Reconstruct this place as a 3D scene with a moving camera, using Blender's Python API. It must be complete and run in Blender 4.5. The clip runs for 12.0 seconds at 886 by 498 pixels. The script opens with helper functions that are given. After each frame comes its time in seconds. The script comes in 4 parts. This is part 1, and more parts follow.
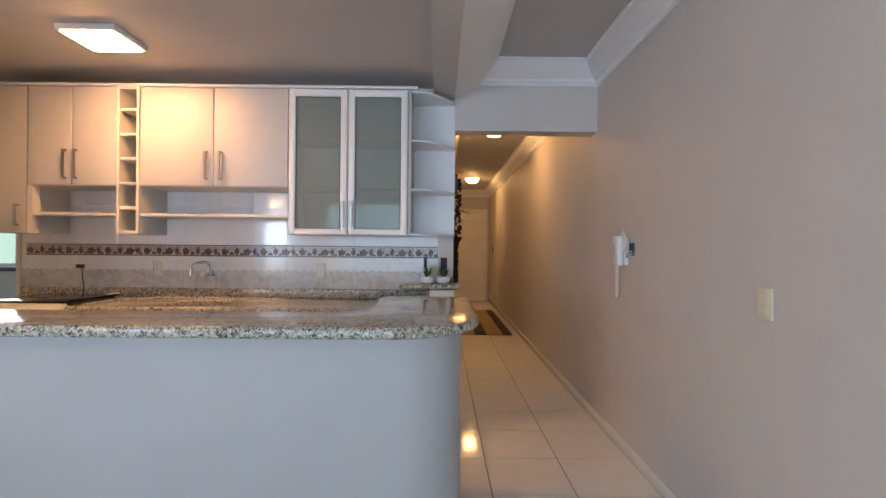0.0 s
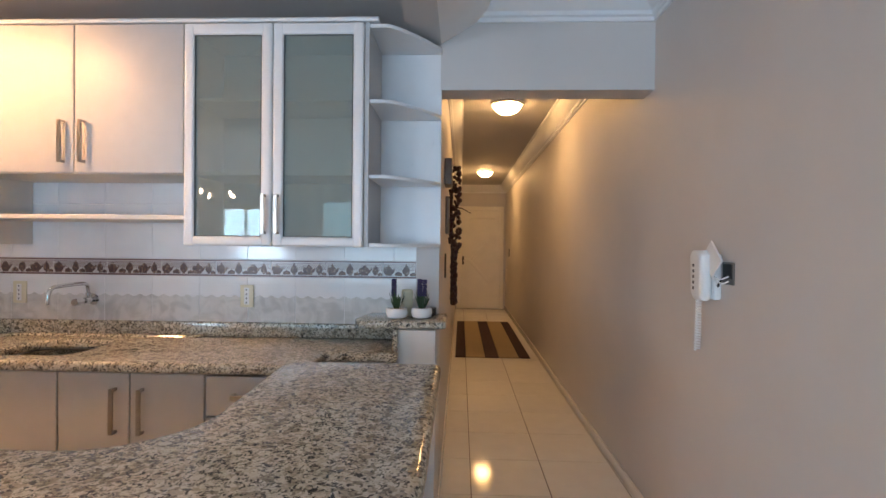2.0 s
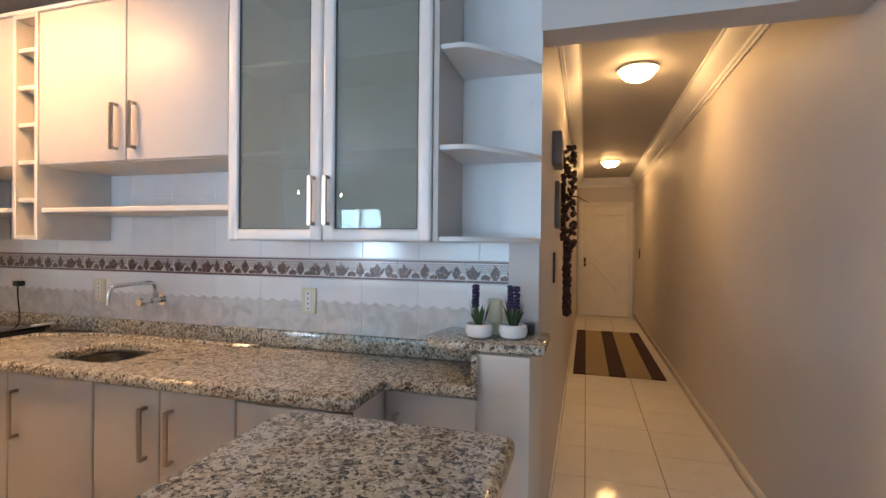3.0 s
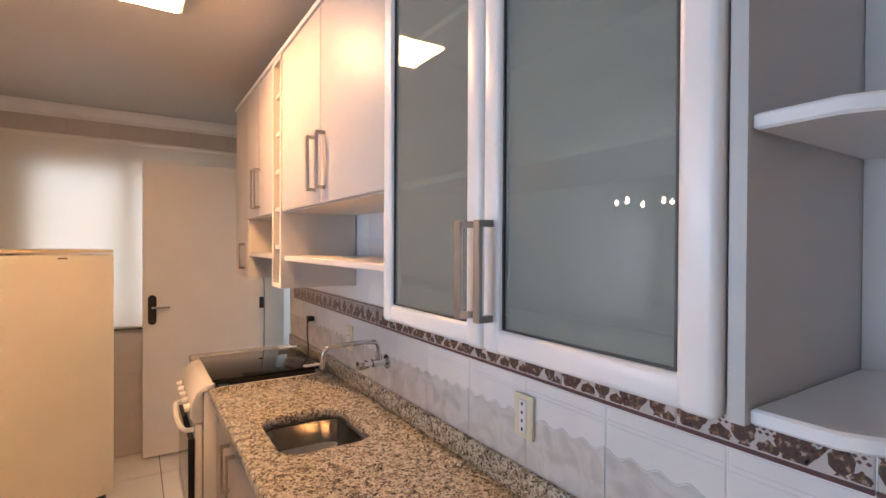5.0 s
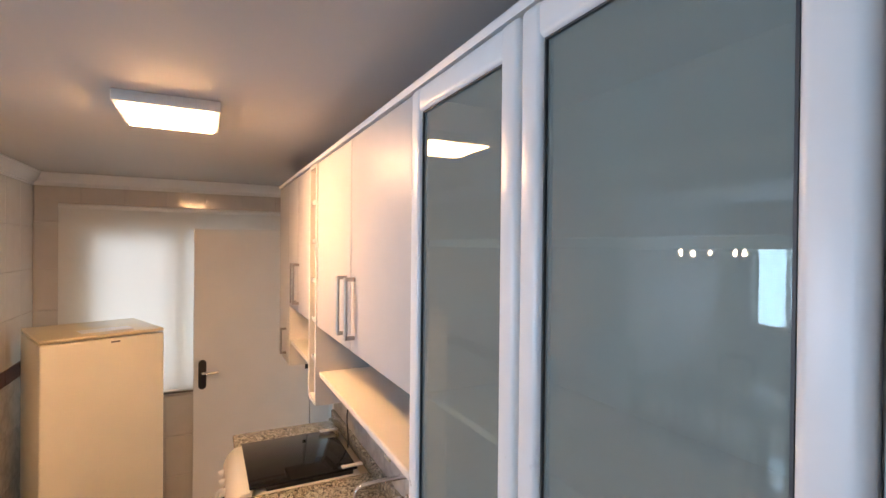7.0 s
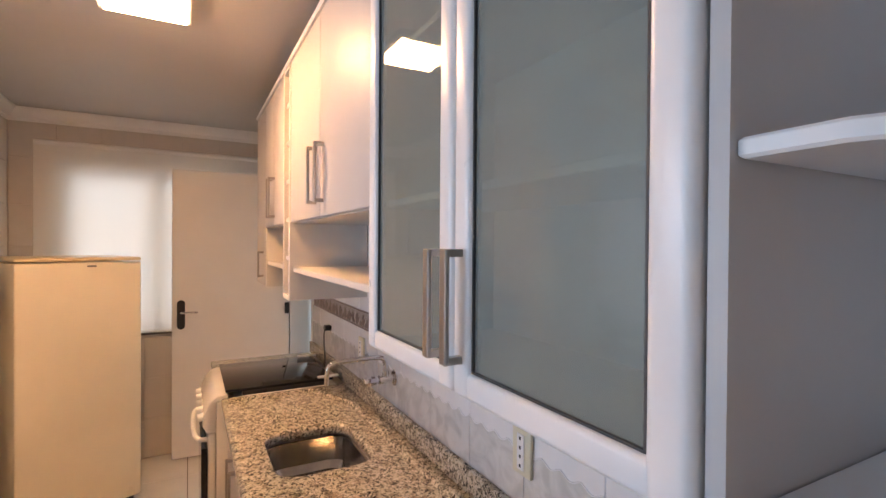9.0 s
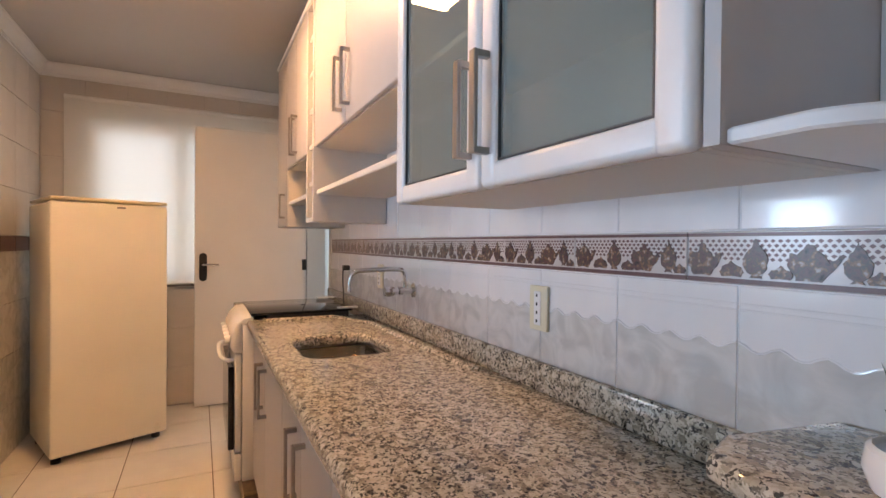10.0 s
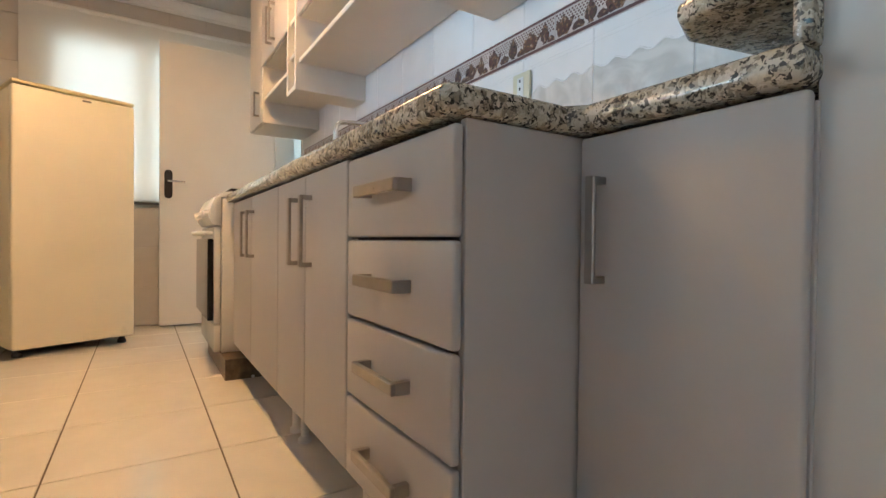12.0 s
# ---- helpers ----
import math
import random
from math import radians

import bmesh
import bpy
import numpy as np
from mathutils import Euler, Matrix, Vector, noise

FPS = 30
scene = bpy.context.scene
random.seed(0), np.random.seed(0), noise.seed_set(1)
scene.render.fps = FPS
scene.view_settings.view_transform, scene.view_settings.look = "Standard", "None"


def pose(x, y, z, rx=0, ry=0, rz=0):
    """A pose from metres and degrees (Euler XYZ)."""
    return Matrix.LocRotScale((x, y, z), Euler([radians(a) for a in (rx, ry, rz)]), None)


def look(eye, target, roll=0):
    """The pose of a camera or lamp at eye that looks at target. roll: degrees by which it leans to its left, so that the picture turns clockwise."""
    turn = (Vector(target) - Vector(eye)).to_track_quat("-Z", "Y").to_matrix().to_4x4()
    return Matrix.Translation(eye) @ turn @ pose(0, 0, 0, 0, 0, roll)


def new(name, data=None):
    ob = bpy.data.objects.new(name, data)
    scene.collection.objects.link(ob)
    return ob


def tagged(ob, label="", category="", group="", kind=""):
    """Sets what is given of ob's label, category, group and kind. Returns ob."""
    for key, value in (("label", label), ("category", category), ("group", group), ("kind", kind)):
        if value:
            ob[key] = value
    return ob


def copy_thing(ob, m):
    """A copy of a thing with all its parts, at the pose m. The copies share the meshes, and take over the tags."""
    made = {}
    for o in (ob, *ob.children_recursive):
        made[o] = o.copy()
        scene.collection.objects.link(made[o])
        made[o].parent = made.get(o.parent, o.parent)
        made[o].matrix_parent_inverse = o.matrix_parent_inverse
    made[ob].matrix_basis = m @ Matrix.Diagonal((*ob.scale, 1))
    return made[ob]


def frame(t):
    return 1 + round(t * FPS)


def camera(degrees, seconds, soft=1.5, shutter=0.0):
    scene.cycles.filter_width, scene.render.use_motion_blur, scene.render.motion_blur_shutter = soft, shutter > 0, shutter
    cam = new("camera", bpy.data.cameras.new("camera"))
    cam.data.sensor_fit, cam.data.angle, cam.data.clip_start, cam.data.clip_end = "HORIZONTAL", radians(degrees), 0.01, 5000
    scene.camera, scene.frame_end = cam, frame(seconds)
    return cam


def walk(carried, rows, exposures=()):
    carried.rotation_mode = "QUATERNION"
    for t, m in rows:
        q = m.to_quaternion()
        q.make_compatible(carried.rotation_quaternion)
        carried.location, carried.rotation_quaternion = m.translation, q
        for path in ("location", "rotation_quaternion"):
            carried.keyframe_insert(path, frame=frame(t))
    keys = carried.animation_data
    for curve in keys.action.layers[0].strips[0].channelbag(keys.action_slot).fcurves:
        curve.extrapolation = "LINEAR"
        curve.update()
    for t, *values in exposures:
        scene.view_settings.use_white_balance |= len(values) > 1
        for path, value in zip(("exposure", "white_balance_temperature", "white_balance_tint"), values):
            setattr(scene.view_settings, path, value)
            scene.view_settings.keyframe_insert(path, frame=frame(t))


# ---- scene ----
cam = camera(85.6, 12.0)
METRES, EYE, TILT, LEAN, TURN = 5.0, 1.302, 0.0, 0.0, -0.3
ROWS = [
    (0.0, 0.0, 0.0, 0.0, 0.0, -0.15, -0.53),
    (0.5, 0.0118, 0.0603, 0.0038, -1.7, -0.2, -0.53),
    (1.0, 0.0134, 0.1174, 0.0111, -2.38, -0.24, -0.56),
    (1.5, 0.0195, 0.1733, 0.018, -1.19, -0.37, -0.59),
    (2.0, 0.0415, 0.2381, 0.0189, 2.44, -0.44, -0.58),
    (2.5, 0.0516, 0.3001, 0.0162, 8.65, -0.4, -0.53),
    (3.0, 0.0527, 0.3604, 0.0141, 16.89, -0.44, -0.58),
    (5.0, 0.0051, 0.5639, 0.0548, 57.59, -0.49, -0.31),
    (5.5, -0.0047, 0.5865, 0.0806, 62.91, -0.4, -0.29),
    (6.0, -0.0116, 0.5901, 0.1197, 64.88, -0.39, -0.37),
    (6.5, -0.0178, 0.5869, 0.1561, 64.66, -0.37, -0.48),
    (8.5, -0.0046, 0.5917, 0.0958, 61.55, -0.45, -0.5),
    (9.0, 0.0021, 0.5939, 0.065, 62.3, -0.52, -0.4),
    (9.5, 0.0092, 0.5899, 0.0323, 63.15, -0.55, -0.43),
    (10.0, 0.0153, 0.5797, -0.004, 63.37, -0.56, -0.51),
    (10.5, 0.0201, 0.5696, -0.0422, 62.54, -0.55, -0.58),
    (11.0, 0.0283, 0.5669, -0.0734, 61.02, -0.6, -0.61),
    (11.5, 0.0339, 0.5558, -0.0962, 59.28, -0.7, -0.59),
    (12.0, 0.0293, 0.5497, -0.1266, 58.08, -0.77, -0.64),
]
EXPOSURES = [(0.0, -0.17, 7200, 23), (1.0, -0.14, 7100, 22), (2.5, 0.06, 6550, 16), (5.0, 0.1, 6950, 26), (6.5, 0.06, 6400, 19), (9.0, 0.1, 6950, 26), (11.0, 0.3, 6500, 15), (12.0, 0.45, 6400, 8)]
walk(cam, [(t, pose(0, 0, EYE, TILT, LEAN, TURN) @ pose(METRES * x, METRES * y, METRES * z, 90 + pitch, roll, yaw)) for t, x, y, z, yaw, pitch, roll in ROWS], EXPOSURES)

# ---- world and light ----
world = bpy.data.worlds.new("sky")
scene.world = world
world.use_nodes = True
wn = world.node_tree
sky = wn.nodes.new("ShaderNodeTexSky")
sky.sky_type, sky.sun_disc = "NISHITA", False
sky.sun_elevation, sky.sun_rotation = radians(48), radians(200)
wn.nodes["Background"].inputs[1].default_value = 0.12
wn.links.new(sky.outputs[0], wn.nodes["Background"].inputs[0])
sun = new("sun", bpy.data.lights.new("sun", "SUN"))
sun.data.energy, sun.data.angle, sun.data.color = 2.5, radians(0.5), (1.0, 0.95, 0.87)
sun.matrix_world = look((-3, -2, 8), (-3.6, 2.0, 0))


def window_light(name, eye, target, w, h, watts, colour):
    lamp = new(name, bpy.data.lights.new(name, "AREA"))
    lamp.data.shape, lamp.data.size, lamp.data.size_y = "RECTANGLE", w, h
    lamp.data.energy, lamp.data.color = watts, colour
    lamp.matrix_world = look(eye, target)
    return lamp


window_light("balcony_daylight", (-0.9, -3.85, 1.2), (-0.9, 3, 1.2), 3.3, 2.3, 172, (0.45, 0.72, 1.0))
window_light("side_daylight", (-4.0, -3.85, 1.5), (-4.0, 3, 1.5), 1.0, 1.2, 140, (0.55, 0.77, 1.0))
window_light("kitchen_daylight", (-6.6, 2.3, 1.6), (0, 2.3, 1.6), 3.4, 3.4, 170, (0.88, 0.96, 1.0))
window_light("laundry_daylight", (-5.0, 5.5, 1.6), (-4.4, 3, 1.2), 1.1, 1.0, 18, (0.72, 0.92, 1.0))


# ---- materials ----
def mat(name, colour, rough=0.5, metal=0.0, var=0.06, scale=6.0, bump=0.0, bscale=120.0, spec=0.5, emit=None, strength=0.0, coat=0.0):
    m = bpy.data.materials.new(name)
    m.use_nodes = True
    nt, b = m.node_tree, m.node_tree.nodes["Principled BSDF"]
    b.inputs["Roughness"].default_value, b.inputs["Metallic"].default_value = rough, metal
    b.inputs["Specular IOR Level"].default_value = spec
    b.inputs["Coat Weight"].default_value = coat
    b.inputs["Base Color"].default_value = (*colour, 1)
    if emit:
        b.inputs["Emission Color"].default_value, b.inputs["Emission Strength"].default_value = (*emit, 1), strength
    co = nt.nodes.new("ShaderNodeNewGeometry")
    if var:
        n = nt.nodes.new("ShaderNodeTexNoise")
        n.inputs["Scale"].default_value, n.inputs["Detail"].default_value = scale, 6
        nt.links.new(co.outputs["Position"], n.inputs["Vector"])
        r = nt.nodes.new("ShaderNodeValToRGB")
        r.color_ramp.elements[0].position, r.color_ramp.elements[1].position = 0.3, 0.7
        r.color_ramp.elements[0].color = (*[c * (1 - var) for c in colour], 1)
        r.color_ramp.elements[1].color = (*[min(1, c * (1 + var)) for c in colour], 1)
        nt.links.new(n.outputs[0], r.inputs[0])
        nt.links.new(r.outputs[0], b.inputs["Base Color"])
        mr = nt.nodes.new("ShaderNodeMapRange")
        mr.inputs[3].default_value, mr.inputs[4].default_value = max(0.0, rough * 0.8), min(1.0, rough * 1.2)
        nt.links.new(n.outputs[0], mr.inputs[0])
        nt.links.new(mr.outputs[0], b.inputs["Roughness"])
    if bump:
        n2 = nt.nodes.new("ShaderNodeTexNoise")
        n2.inputs["Scale"].default_value, n2.inputs["Detail"].default_value = bscale, 4
        nt.links.new(co.outputs["Position"], n2.inputs["Vector"])
        bp = nt.nodes.new("ShaderNodeBump")
        bp.inputs["Strength"].default_value, bp.inputs["Distance"].default_value = bump, 0.002
        nt.links.new(n2.outputs[0], bp.inputs["Height"])
        nt.links.new(bp.outputs[0], b.inputs["Normal"])
    return m


def granite(name="granite"):
    """Pale cream granite with grey and brown-black flecks."""
    m = mat(name, (0.5, 0.47, 0.42), 0.13, var=0, spec=0.6)
    nt, b = m.node_tree, m.node_tree.nodes["Principled BSDF"]
    co = nt.nodes.new("ShaderNodeNewGeometry")
    warp = nt.nodes.new("ShaderNodeTexNoise")
    warp.inputs["Scale"].default_value, warp.inputs["Detail"].default_value = 80, 3
    nt.links.new(co.outputs["Position"], warp.inputs["Vector"])
    mixv = nt.nodes.new("ShaderNodeMix")
    mixv.data_type, mixv.blend_type = "RGBA", "ADD"
    mixv.inputs[0].default_value = 0.025
    nt.links.new(co.outputs["Position"], mixv.inputs[6])
    nt.links.new(warp.outputs["Color"], mixv.inputs[7])
    cols = []
    for scale, stops in ((185, ((0, (0.035, 0.035, 0.035)), (0.17, (0.10, 0.095, 0.085)), (0.27, (0.30, 0.28, 0.235)), (0.42, (0.50, 0.47, 0.39)), (0.8, (0.62, 0.59, 0.51)))),
                         (72, ((0, (0.40, 0.38, 0.35)), (0.22, (0.70, 0.67, 0.62)), (0.45, (1, 1, 1)), (0.8, (0.86, 0.85, 0.81)), (1, (1, 0.98, 0.94))))):
        v = nt.nodes.new("ShaderNodeTexVoronoi")
        v.inputs["Scale"].default_value = scale
        nt.links.new(mixv.outputs[2], v.inputs["Vector"])
        sep = nt.nodes.new("ShaderNodeSeparateColor")
        nt.links.new(v.outputs["Color"], sep.inputs[0])
        r = nt.nodes.new("ShaderNodeValToRGB")
        while len(r.color_ramp.elements) < len(stops):
            r.color_ramp.elements.new(0.5)
        for e, (p, c) in zip(r.color_ramp.elements, stops):
            e.position, e.color = p, (*c, 1)
        nt.links.new(sep.outputs[0], r.inputs[0])
        cols.append(r)
    mul = nt.nodes.new("ShaderNodeMix")
    mul.data_type, mul.blend_type = "RGBA", "MULTIPLY"
    mul.inputs[0].default_value = 1
    nt.links.new(cols[0].outputs[0], mul.inputs[6])
    nt.links.new(cols[1].outputs[0], mul.inputs[7])
    nt.links.new(mul.outputs[2], b.inputs["Base Color"])
    return m


def piece_mat(name, colour, rough, spread, veins=0.0, bump=0.0):
    """A glazed tile whose tone shifts a little from piece to piece."""
    m = mat(name, colour, rough, var=0.03, scale=9, bump=bump, bscale=30, spec=0.6)
    nt, b = m.node_tree, m.node_tree.nodes["Principled BSDF"]
    old = b.inputs["Base Color"].links[0].from_socket
    info = nt.nodes.new("ShaderNodeObjectInfo")
    mr = nt.nodes.new("ShaderNodeMapRange")
    mr.inputs[3].default_value, mr.inputs[4].default_value = 1 - spread, 1 + spread * 0.3
    nt.links.new(info.outputs["Random"], mr.inputs[0])
    hsv = nt.nodes.new("ShaderNodeHueSaturation")
    nt.links.new(mr.outputs[0], hsv.inputs["Value"])
    nt.links.new(old, hsv.inputs["Color"])
    out = hsv.outputs[0]
    if veins:
        co = nt.nodes.new("ShaderNodeNewGeometry")
        n = nt.nodes.new("ShaderNodeTexNoise")
        n.inputs["Scale"].default_value, n.inputs["Detail"].default_value, n.inputs["Distortion"].default_value = 11, 8, 1.4
        nt.links.new(co.outputs["Position"], n.inputs["Vector"])
        r = nt.nodes.new("ShaderNodeValToRGB")
        r.color_ramp.elements[0].position, r.color_ramp.elements[1].position = 0.38, 0.62
        r.color_ramp.elements[0].color = (1 - veins, 1 - veins, 1 - veins, 1)
        nt.links.new(n.outputs[0], r.inputs[0])
        mul = nt.nodes.new("ShaderNodeMix")
        mul.data_type, mul.blend_type = "RGBA", "MULTIPLY"
        mul.inputs[0].default_value = 1
        nt.links.new(out, mul.inputs[6])
        nt.links.new(r.outputs[0], mul.inputs[7])
        out = mul.outputs[2]
    nt.links.new(out, b.inputs["Base Color"])
    return m


def glass_mat(name, tint, clear, rough=0.012):
    """Coated glass: partly see-through, with a sharp reflection."""
    m = bpy.data.materials.new(name)
    m.use_nodes = True
    nt, b = m.node_tree, m.node_tree.nodes["Principled BSDF"]
    b.inputs["Base Color"].default_value, b.inputs["Roughness"].default_value = (*tint, 1), rough
    b.inputs["Specular IOR Level"].default_value = 1.0
    t = nt.nodes.new("ShaderNodeBsdfTransparent")
    t.inputs[0].default_value = (0.80, 0.88, 0.85, 1)
    mix = nt.nodes.new("ShaderNodeMixShader")
    mix.inputs[0].default_value = clear
    nt.links.new(b.outputs[0], mix.inputs[1])
    nt.links.new(t.outputs[0], mix.inputs[2])
    nt.links.new(mix.outputs[0], nt.nodes["Material Output"].inputs[0])
    return m


def blind_mat():
    m = bpy.data.materials.new("blind_fabric")
    m.use_nodes = True
    nt = m.node_tree
    d, tr, tp, m1, m2 = [nt.nodes.new("ShaderNode" + k) for k in ("BsdfDiffuse", "BsdfTranslucent", "BsdfTransparent", "MixShader", "MixShader")]
    d.inputs[0].default_value = tr.inputs[0].default_value = (0.92, 0.92, 0.90, 1)
    m1.inputs[0].default_value, m2.inputs[0].default_value = 0.36, 0.11
    nt.links.new(d.outputs[0], m1.inputs[1])
    nt.links.new(tr.outputs[0], m1.inputs[2])
    nt.links.new(m1.outputs[0], m2.inputs[1])
    nt.links.new(tp.outputs[0], m2.inputs[2])
    nt.links.new(m2.outputs[0], nt.nodes["Material Output"].inputs[0])
    return m


WALL = mat("greige_wall_paint", (0.62, 0.58, 0.55), 0.55, var=0.03, scale=2.5, bump=0.12, bscale=160, spec=0.4)
HALFWALL = mat("pale_wall_paint", (0.45, 0.445, 0.44), 0.5, var=0.03, scale=2.5, bump=0.08, bscale=140)
# White ceiling paint set to an even grey, with the ceiling's dimness in its colour.
CEIL = mat("dimmed_ceiling_paint", (0.52, 0.51, 0.505), 0.6, var=0.02, scale=2, bump=0.06)
PLASTER = mat("white_plaster", (0.84, 0.84, 0.84), 0.55, var=0.02, scale=4)
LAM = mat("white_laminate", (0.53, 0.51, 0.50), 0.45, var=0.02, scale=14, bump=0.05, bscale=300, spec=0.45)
FRAMEW = mat("white_lacquer", (0.80, 0.80, 0.80), 0.3, var=0.02, scale=10)
CARC = mat("cream_laminate", (0.68, 0.65, 0.60), 0.45, var=0.02, scale=10)
GRAN = granite()
STEEL = mat("brushed_nickel", (0.42, 0.385, 0.35), 0.3, 1.0, var=0.06, scale=40)
CHROME = mat("chrome", (0.75, 0.75, 0.76), 0.1, 1.0, var=0.03)
INOX = mat("sink_steel", (0.50, 0.47, 0.43), 0.16, 1.0, var=0.06, scale=30)
BLACKG = mat("black_hob_glass", (0.012, 0.012, 0.013), 0.06, var=0.05, spec=0.3)
BLACKP = mat("black_plastic", (0.02, 0.02, 0.02), 0.4)
DARKM = mat("dark_bronze", (0.045, 0.04, 0.038), 0.35, 0.6)
CREAMP = mat("cream_plastic", (0.72, 0.67, 0.50), 0.35, var=0.03)
WHITEP = mat("white_plastic", (0.80, 0.80, 0.79), 0.35, var=0.02)
ENAMEL = mat("white_enamel", (0.78, 0.76, 0.71), 0.22, var=0.02, scale=4)
FRIDGE = mat("fridge_enamel", (0.87, 0.825, 0.68), 0.3, var=0.03, scale=3, bump=0.08, bscale=220)
# Gold of the fridge top: the lamp's warm reflection put into the base colour.
FRIDGETOP = mat("lamp_gold_plastic", (0.74, 0.62, 0.38), 0.3, var=0.06, scale=8)
DOORP = mat("white_door_paint", (0.80, 0.775, 0.75), 0.42, var=0.02, scale=5, bump=0.04)
DOORC = mat("cream_door_paint", (0.82, 0.775, 0.68), 0.4, var=0.03, scale=5)
TILEF = piece_mat("floor_tile_glaze", (0.82, 0.785, 0.73), 0.09, 0.04)
GROUT = mat("dark_grout", (0.17, 0.13, 0.09), 0.8, var=0.2, scale=40)
TILEW = piece_mat("wall_tile_glaze", (0.86, 0.855, 0.86), 0.1, 0.03, bump=0.15)
TILEM = piece_mat("marbled_tile_glaze", (0.72, 0.71, 0.69), 0.12, 0.05, veins=0.2, bump=0.25)
TILEC = piece_mat("pale_tile_glaze", (0.74, 0.72, 0.695), 0.12, 0.03, bump=0.1)
TILEG = piece_mat("greige_tile_glaze", (0.60, 0.565, 0.53), 0.12, 0.03, bump=0.1)
POST = mat("white_post_paint", (0.66, 0.64, 0.615), 0.5, var=0.03, scale=2.5, bump=0.08, bscale=140)
GASKET = mat("dark_gasket", (0.05, 0.05, 0.052), 0.5)
BORDER = piece_mat("border_tile_glaze", (0.62, 0.57, 0.55), 0.2, 0.04)
MOTIF = mat("brown_glaze_motif", (0.10, 0.05, 0.04), 0.3, var=0.95, scale=95)
ramp = MOTIF.node_tree.nodes["Color Ramp"].color_ramp
for at, tone in ((0.44, (0.13, 0.055, 0.05, 1)), (0.52, (0.06, 0.05, 0.04, 1)), (0.60, (0.24, 0.11, 0.055, 1))):
    ramp.elements.new(at).color = tone
ramp.elements[0].color, ramp.elements[-1].color = (0.018, 0.013, 0.016, 1), (0.42, 0.36, 0.33, 1)
LINE = mat("wine_glaze_line", (0.13, 0.06, 0.058), 0.3, var=0.2, scale=40)
GLASSC = glass_mat("grey_green_coated_glass", (0.41, 0.45, 0.43), 0.60)
CLEAR = glass_mat("clear_glass", (0.1, 0.12, 0.12), 0.92, 0.02)
BLIND = blind_mat()
LAMPK = mat("lit_panel_diffuser", (0.9, 0.9, 0.9), 0.5, var=0, emit=(1.0, 0.56, 0.235), strength=116)
LAMPC = mat("lit_glass_dome", (0.9, 0.9, 0.9), 0.4, var=0, emit=(1.0, 0.60, 0.23), strength=62)
BULB = mat("lit_candle_bulb", (0.9, 0.9, 0.9), 0.4, var=0, emit=(1.0, 0.72, 0.42), strength=380)
RUGD = mat("dark_rug_pile", (0.05, 0.022, 0.025), 0.95, var=0.4, scale=60, bump=0.8, bscale=300)
RUGT = mat("tan_rug_pile", (0.36, 0.27, 0.16), 0.95, var=0.25, scale=60, bump=0.8, bscale=300)
LEAF = mat("dark_leaf", (0.035, 0.075, 0.025), 0.5, var=0.3, scale=50)
LAV = mat("purple_bloom", (0.045, 0.03, 0.10), 0.7, var=0.4, scale=80)
CERAM = mat("white_ceramic", (0.82, 0.82, 0.82), 0.2, var=0.02)
CANDLE = mat("cream_wax", (0.70, 0.66, 0.48), 0.5, var=0.04)
PODS = mat("dark_seed_pods", (0.045, 0.014, 0.012), 0.5, var=0.5, scale=60)
WOOD = mat("dark_stained_wood", (0.07, 0.045, 0.035), 0.4, var=0.3, scale=20)
STONEB = mat("brown_stone", (0.14, 0.10, 0.06), 0.4, var=0.4, scale=30)
ALU = mat("white_aluminium", (0.75, 0.75, 0.75), 0.35)
GREYB = mat("grey_metal_box", (0.16, 0.15, 0.14), 0.4)
FACADE = mat("far_facade", (0.6, 0.62, 0.63), 0.8, var=0.05, scale=0.5)
GLASSF = mat("far_window_glass", (0.08, 0.11, 0.14), 0.1)
LAND = mat("far_ground", (0.12, 0.14, 0.11), 0.9, var=0.3, scale=0.05)
CURT = mat("sheer_curtain", (0.70, 0.71, 0.72), 0.9, var=0.04, scale=8)

# ---- mesh helpers ----
ORG = {}


def box(bm, x0, x1, y0, y1, z0, z1, r=0.0, seg=2):
    made = bmesh.ops.create_cube(bm, size=1, matrix=Matrix.LocRotScale(((x0 + x1) / 2, (y0 + y1) / 2, (z0 + z1) / 2), None, (abs(x1 - x0), abs(y1 - y0), abs(z1 - z0))))
    if r:
        edges = {e for v in made["verts"] for e in v.link_edges}
        bmesh.ops.bevel(bm, geom=list(edges), offset=r, segments=seg, affect="EDGES", profile=0.5)
    return bm


def boxbm(*a, **k):
    return box(bmesh.new(), *a, **k)


def prism(pts, z0, z1, r=0.0, seg=3, axis="z"):
    """An upright prism over an outline; axis x, y: the outline lies in that plane instead."""
    bm = bmesh.new()
    place = {"z": lambda a, b, c: (a, b, c), "y": lambda a, b, c: (a, c, b), "x": lambda a, b, c: (c, a, b)}[axis]
    low = [bm.verts.new(place(a, b, z0)) for a, b in pts]
    high = [bm.verts.new(place(a, b, z1)) for a, b in pts]
    n = len(pts)
    bm.faces.new(low[::-1]), bm.faces.new(high)
    for i in range(n):
        bm.faces.new((low[i], low[(i + 1) % n], high[(i + 1) % n], high[i]))
    bmesh.ops.recalc_face_normals(bm, faces=bm.faces)
    if r:
        rim = [e for e in bm.edges if e.verts[0].co[{"z": 2, "y": 1, "x": 0}[axis]] == e.verts[1].co[{"z": 2, "y": 1, "x": 0}[axis]]]
        bmesh.ops.bevel(bm, geom=rim, offset=r, segments=seg, affect="EDGES", profile=0.5)
    return bm


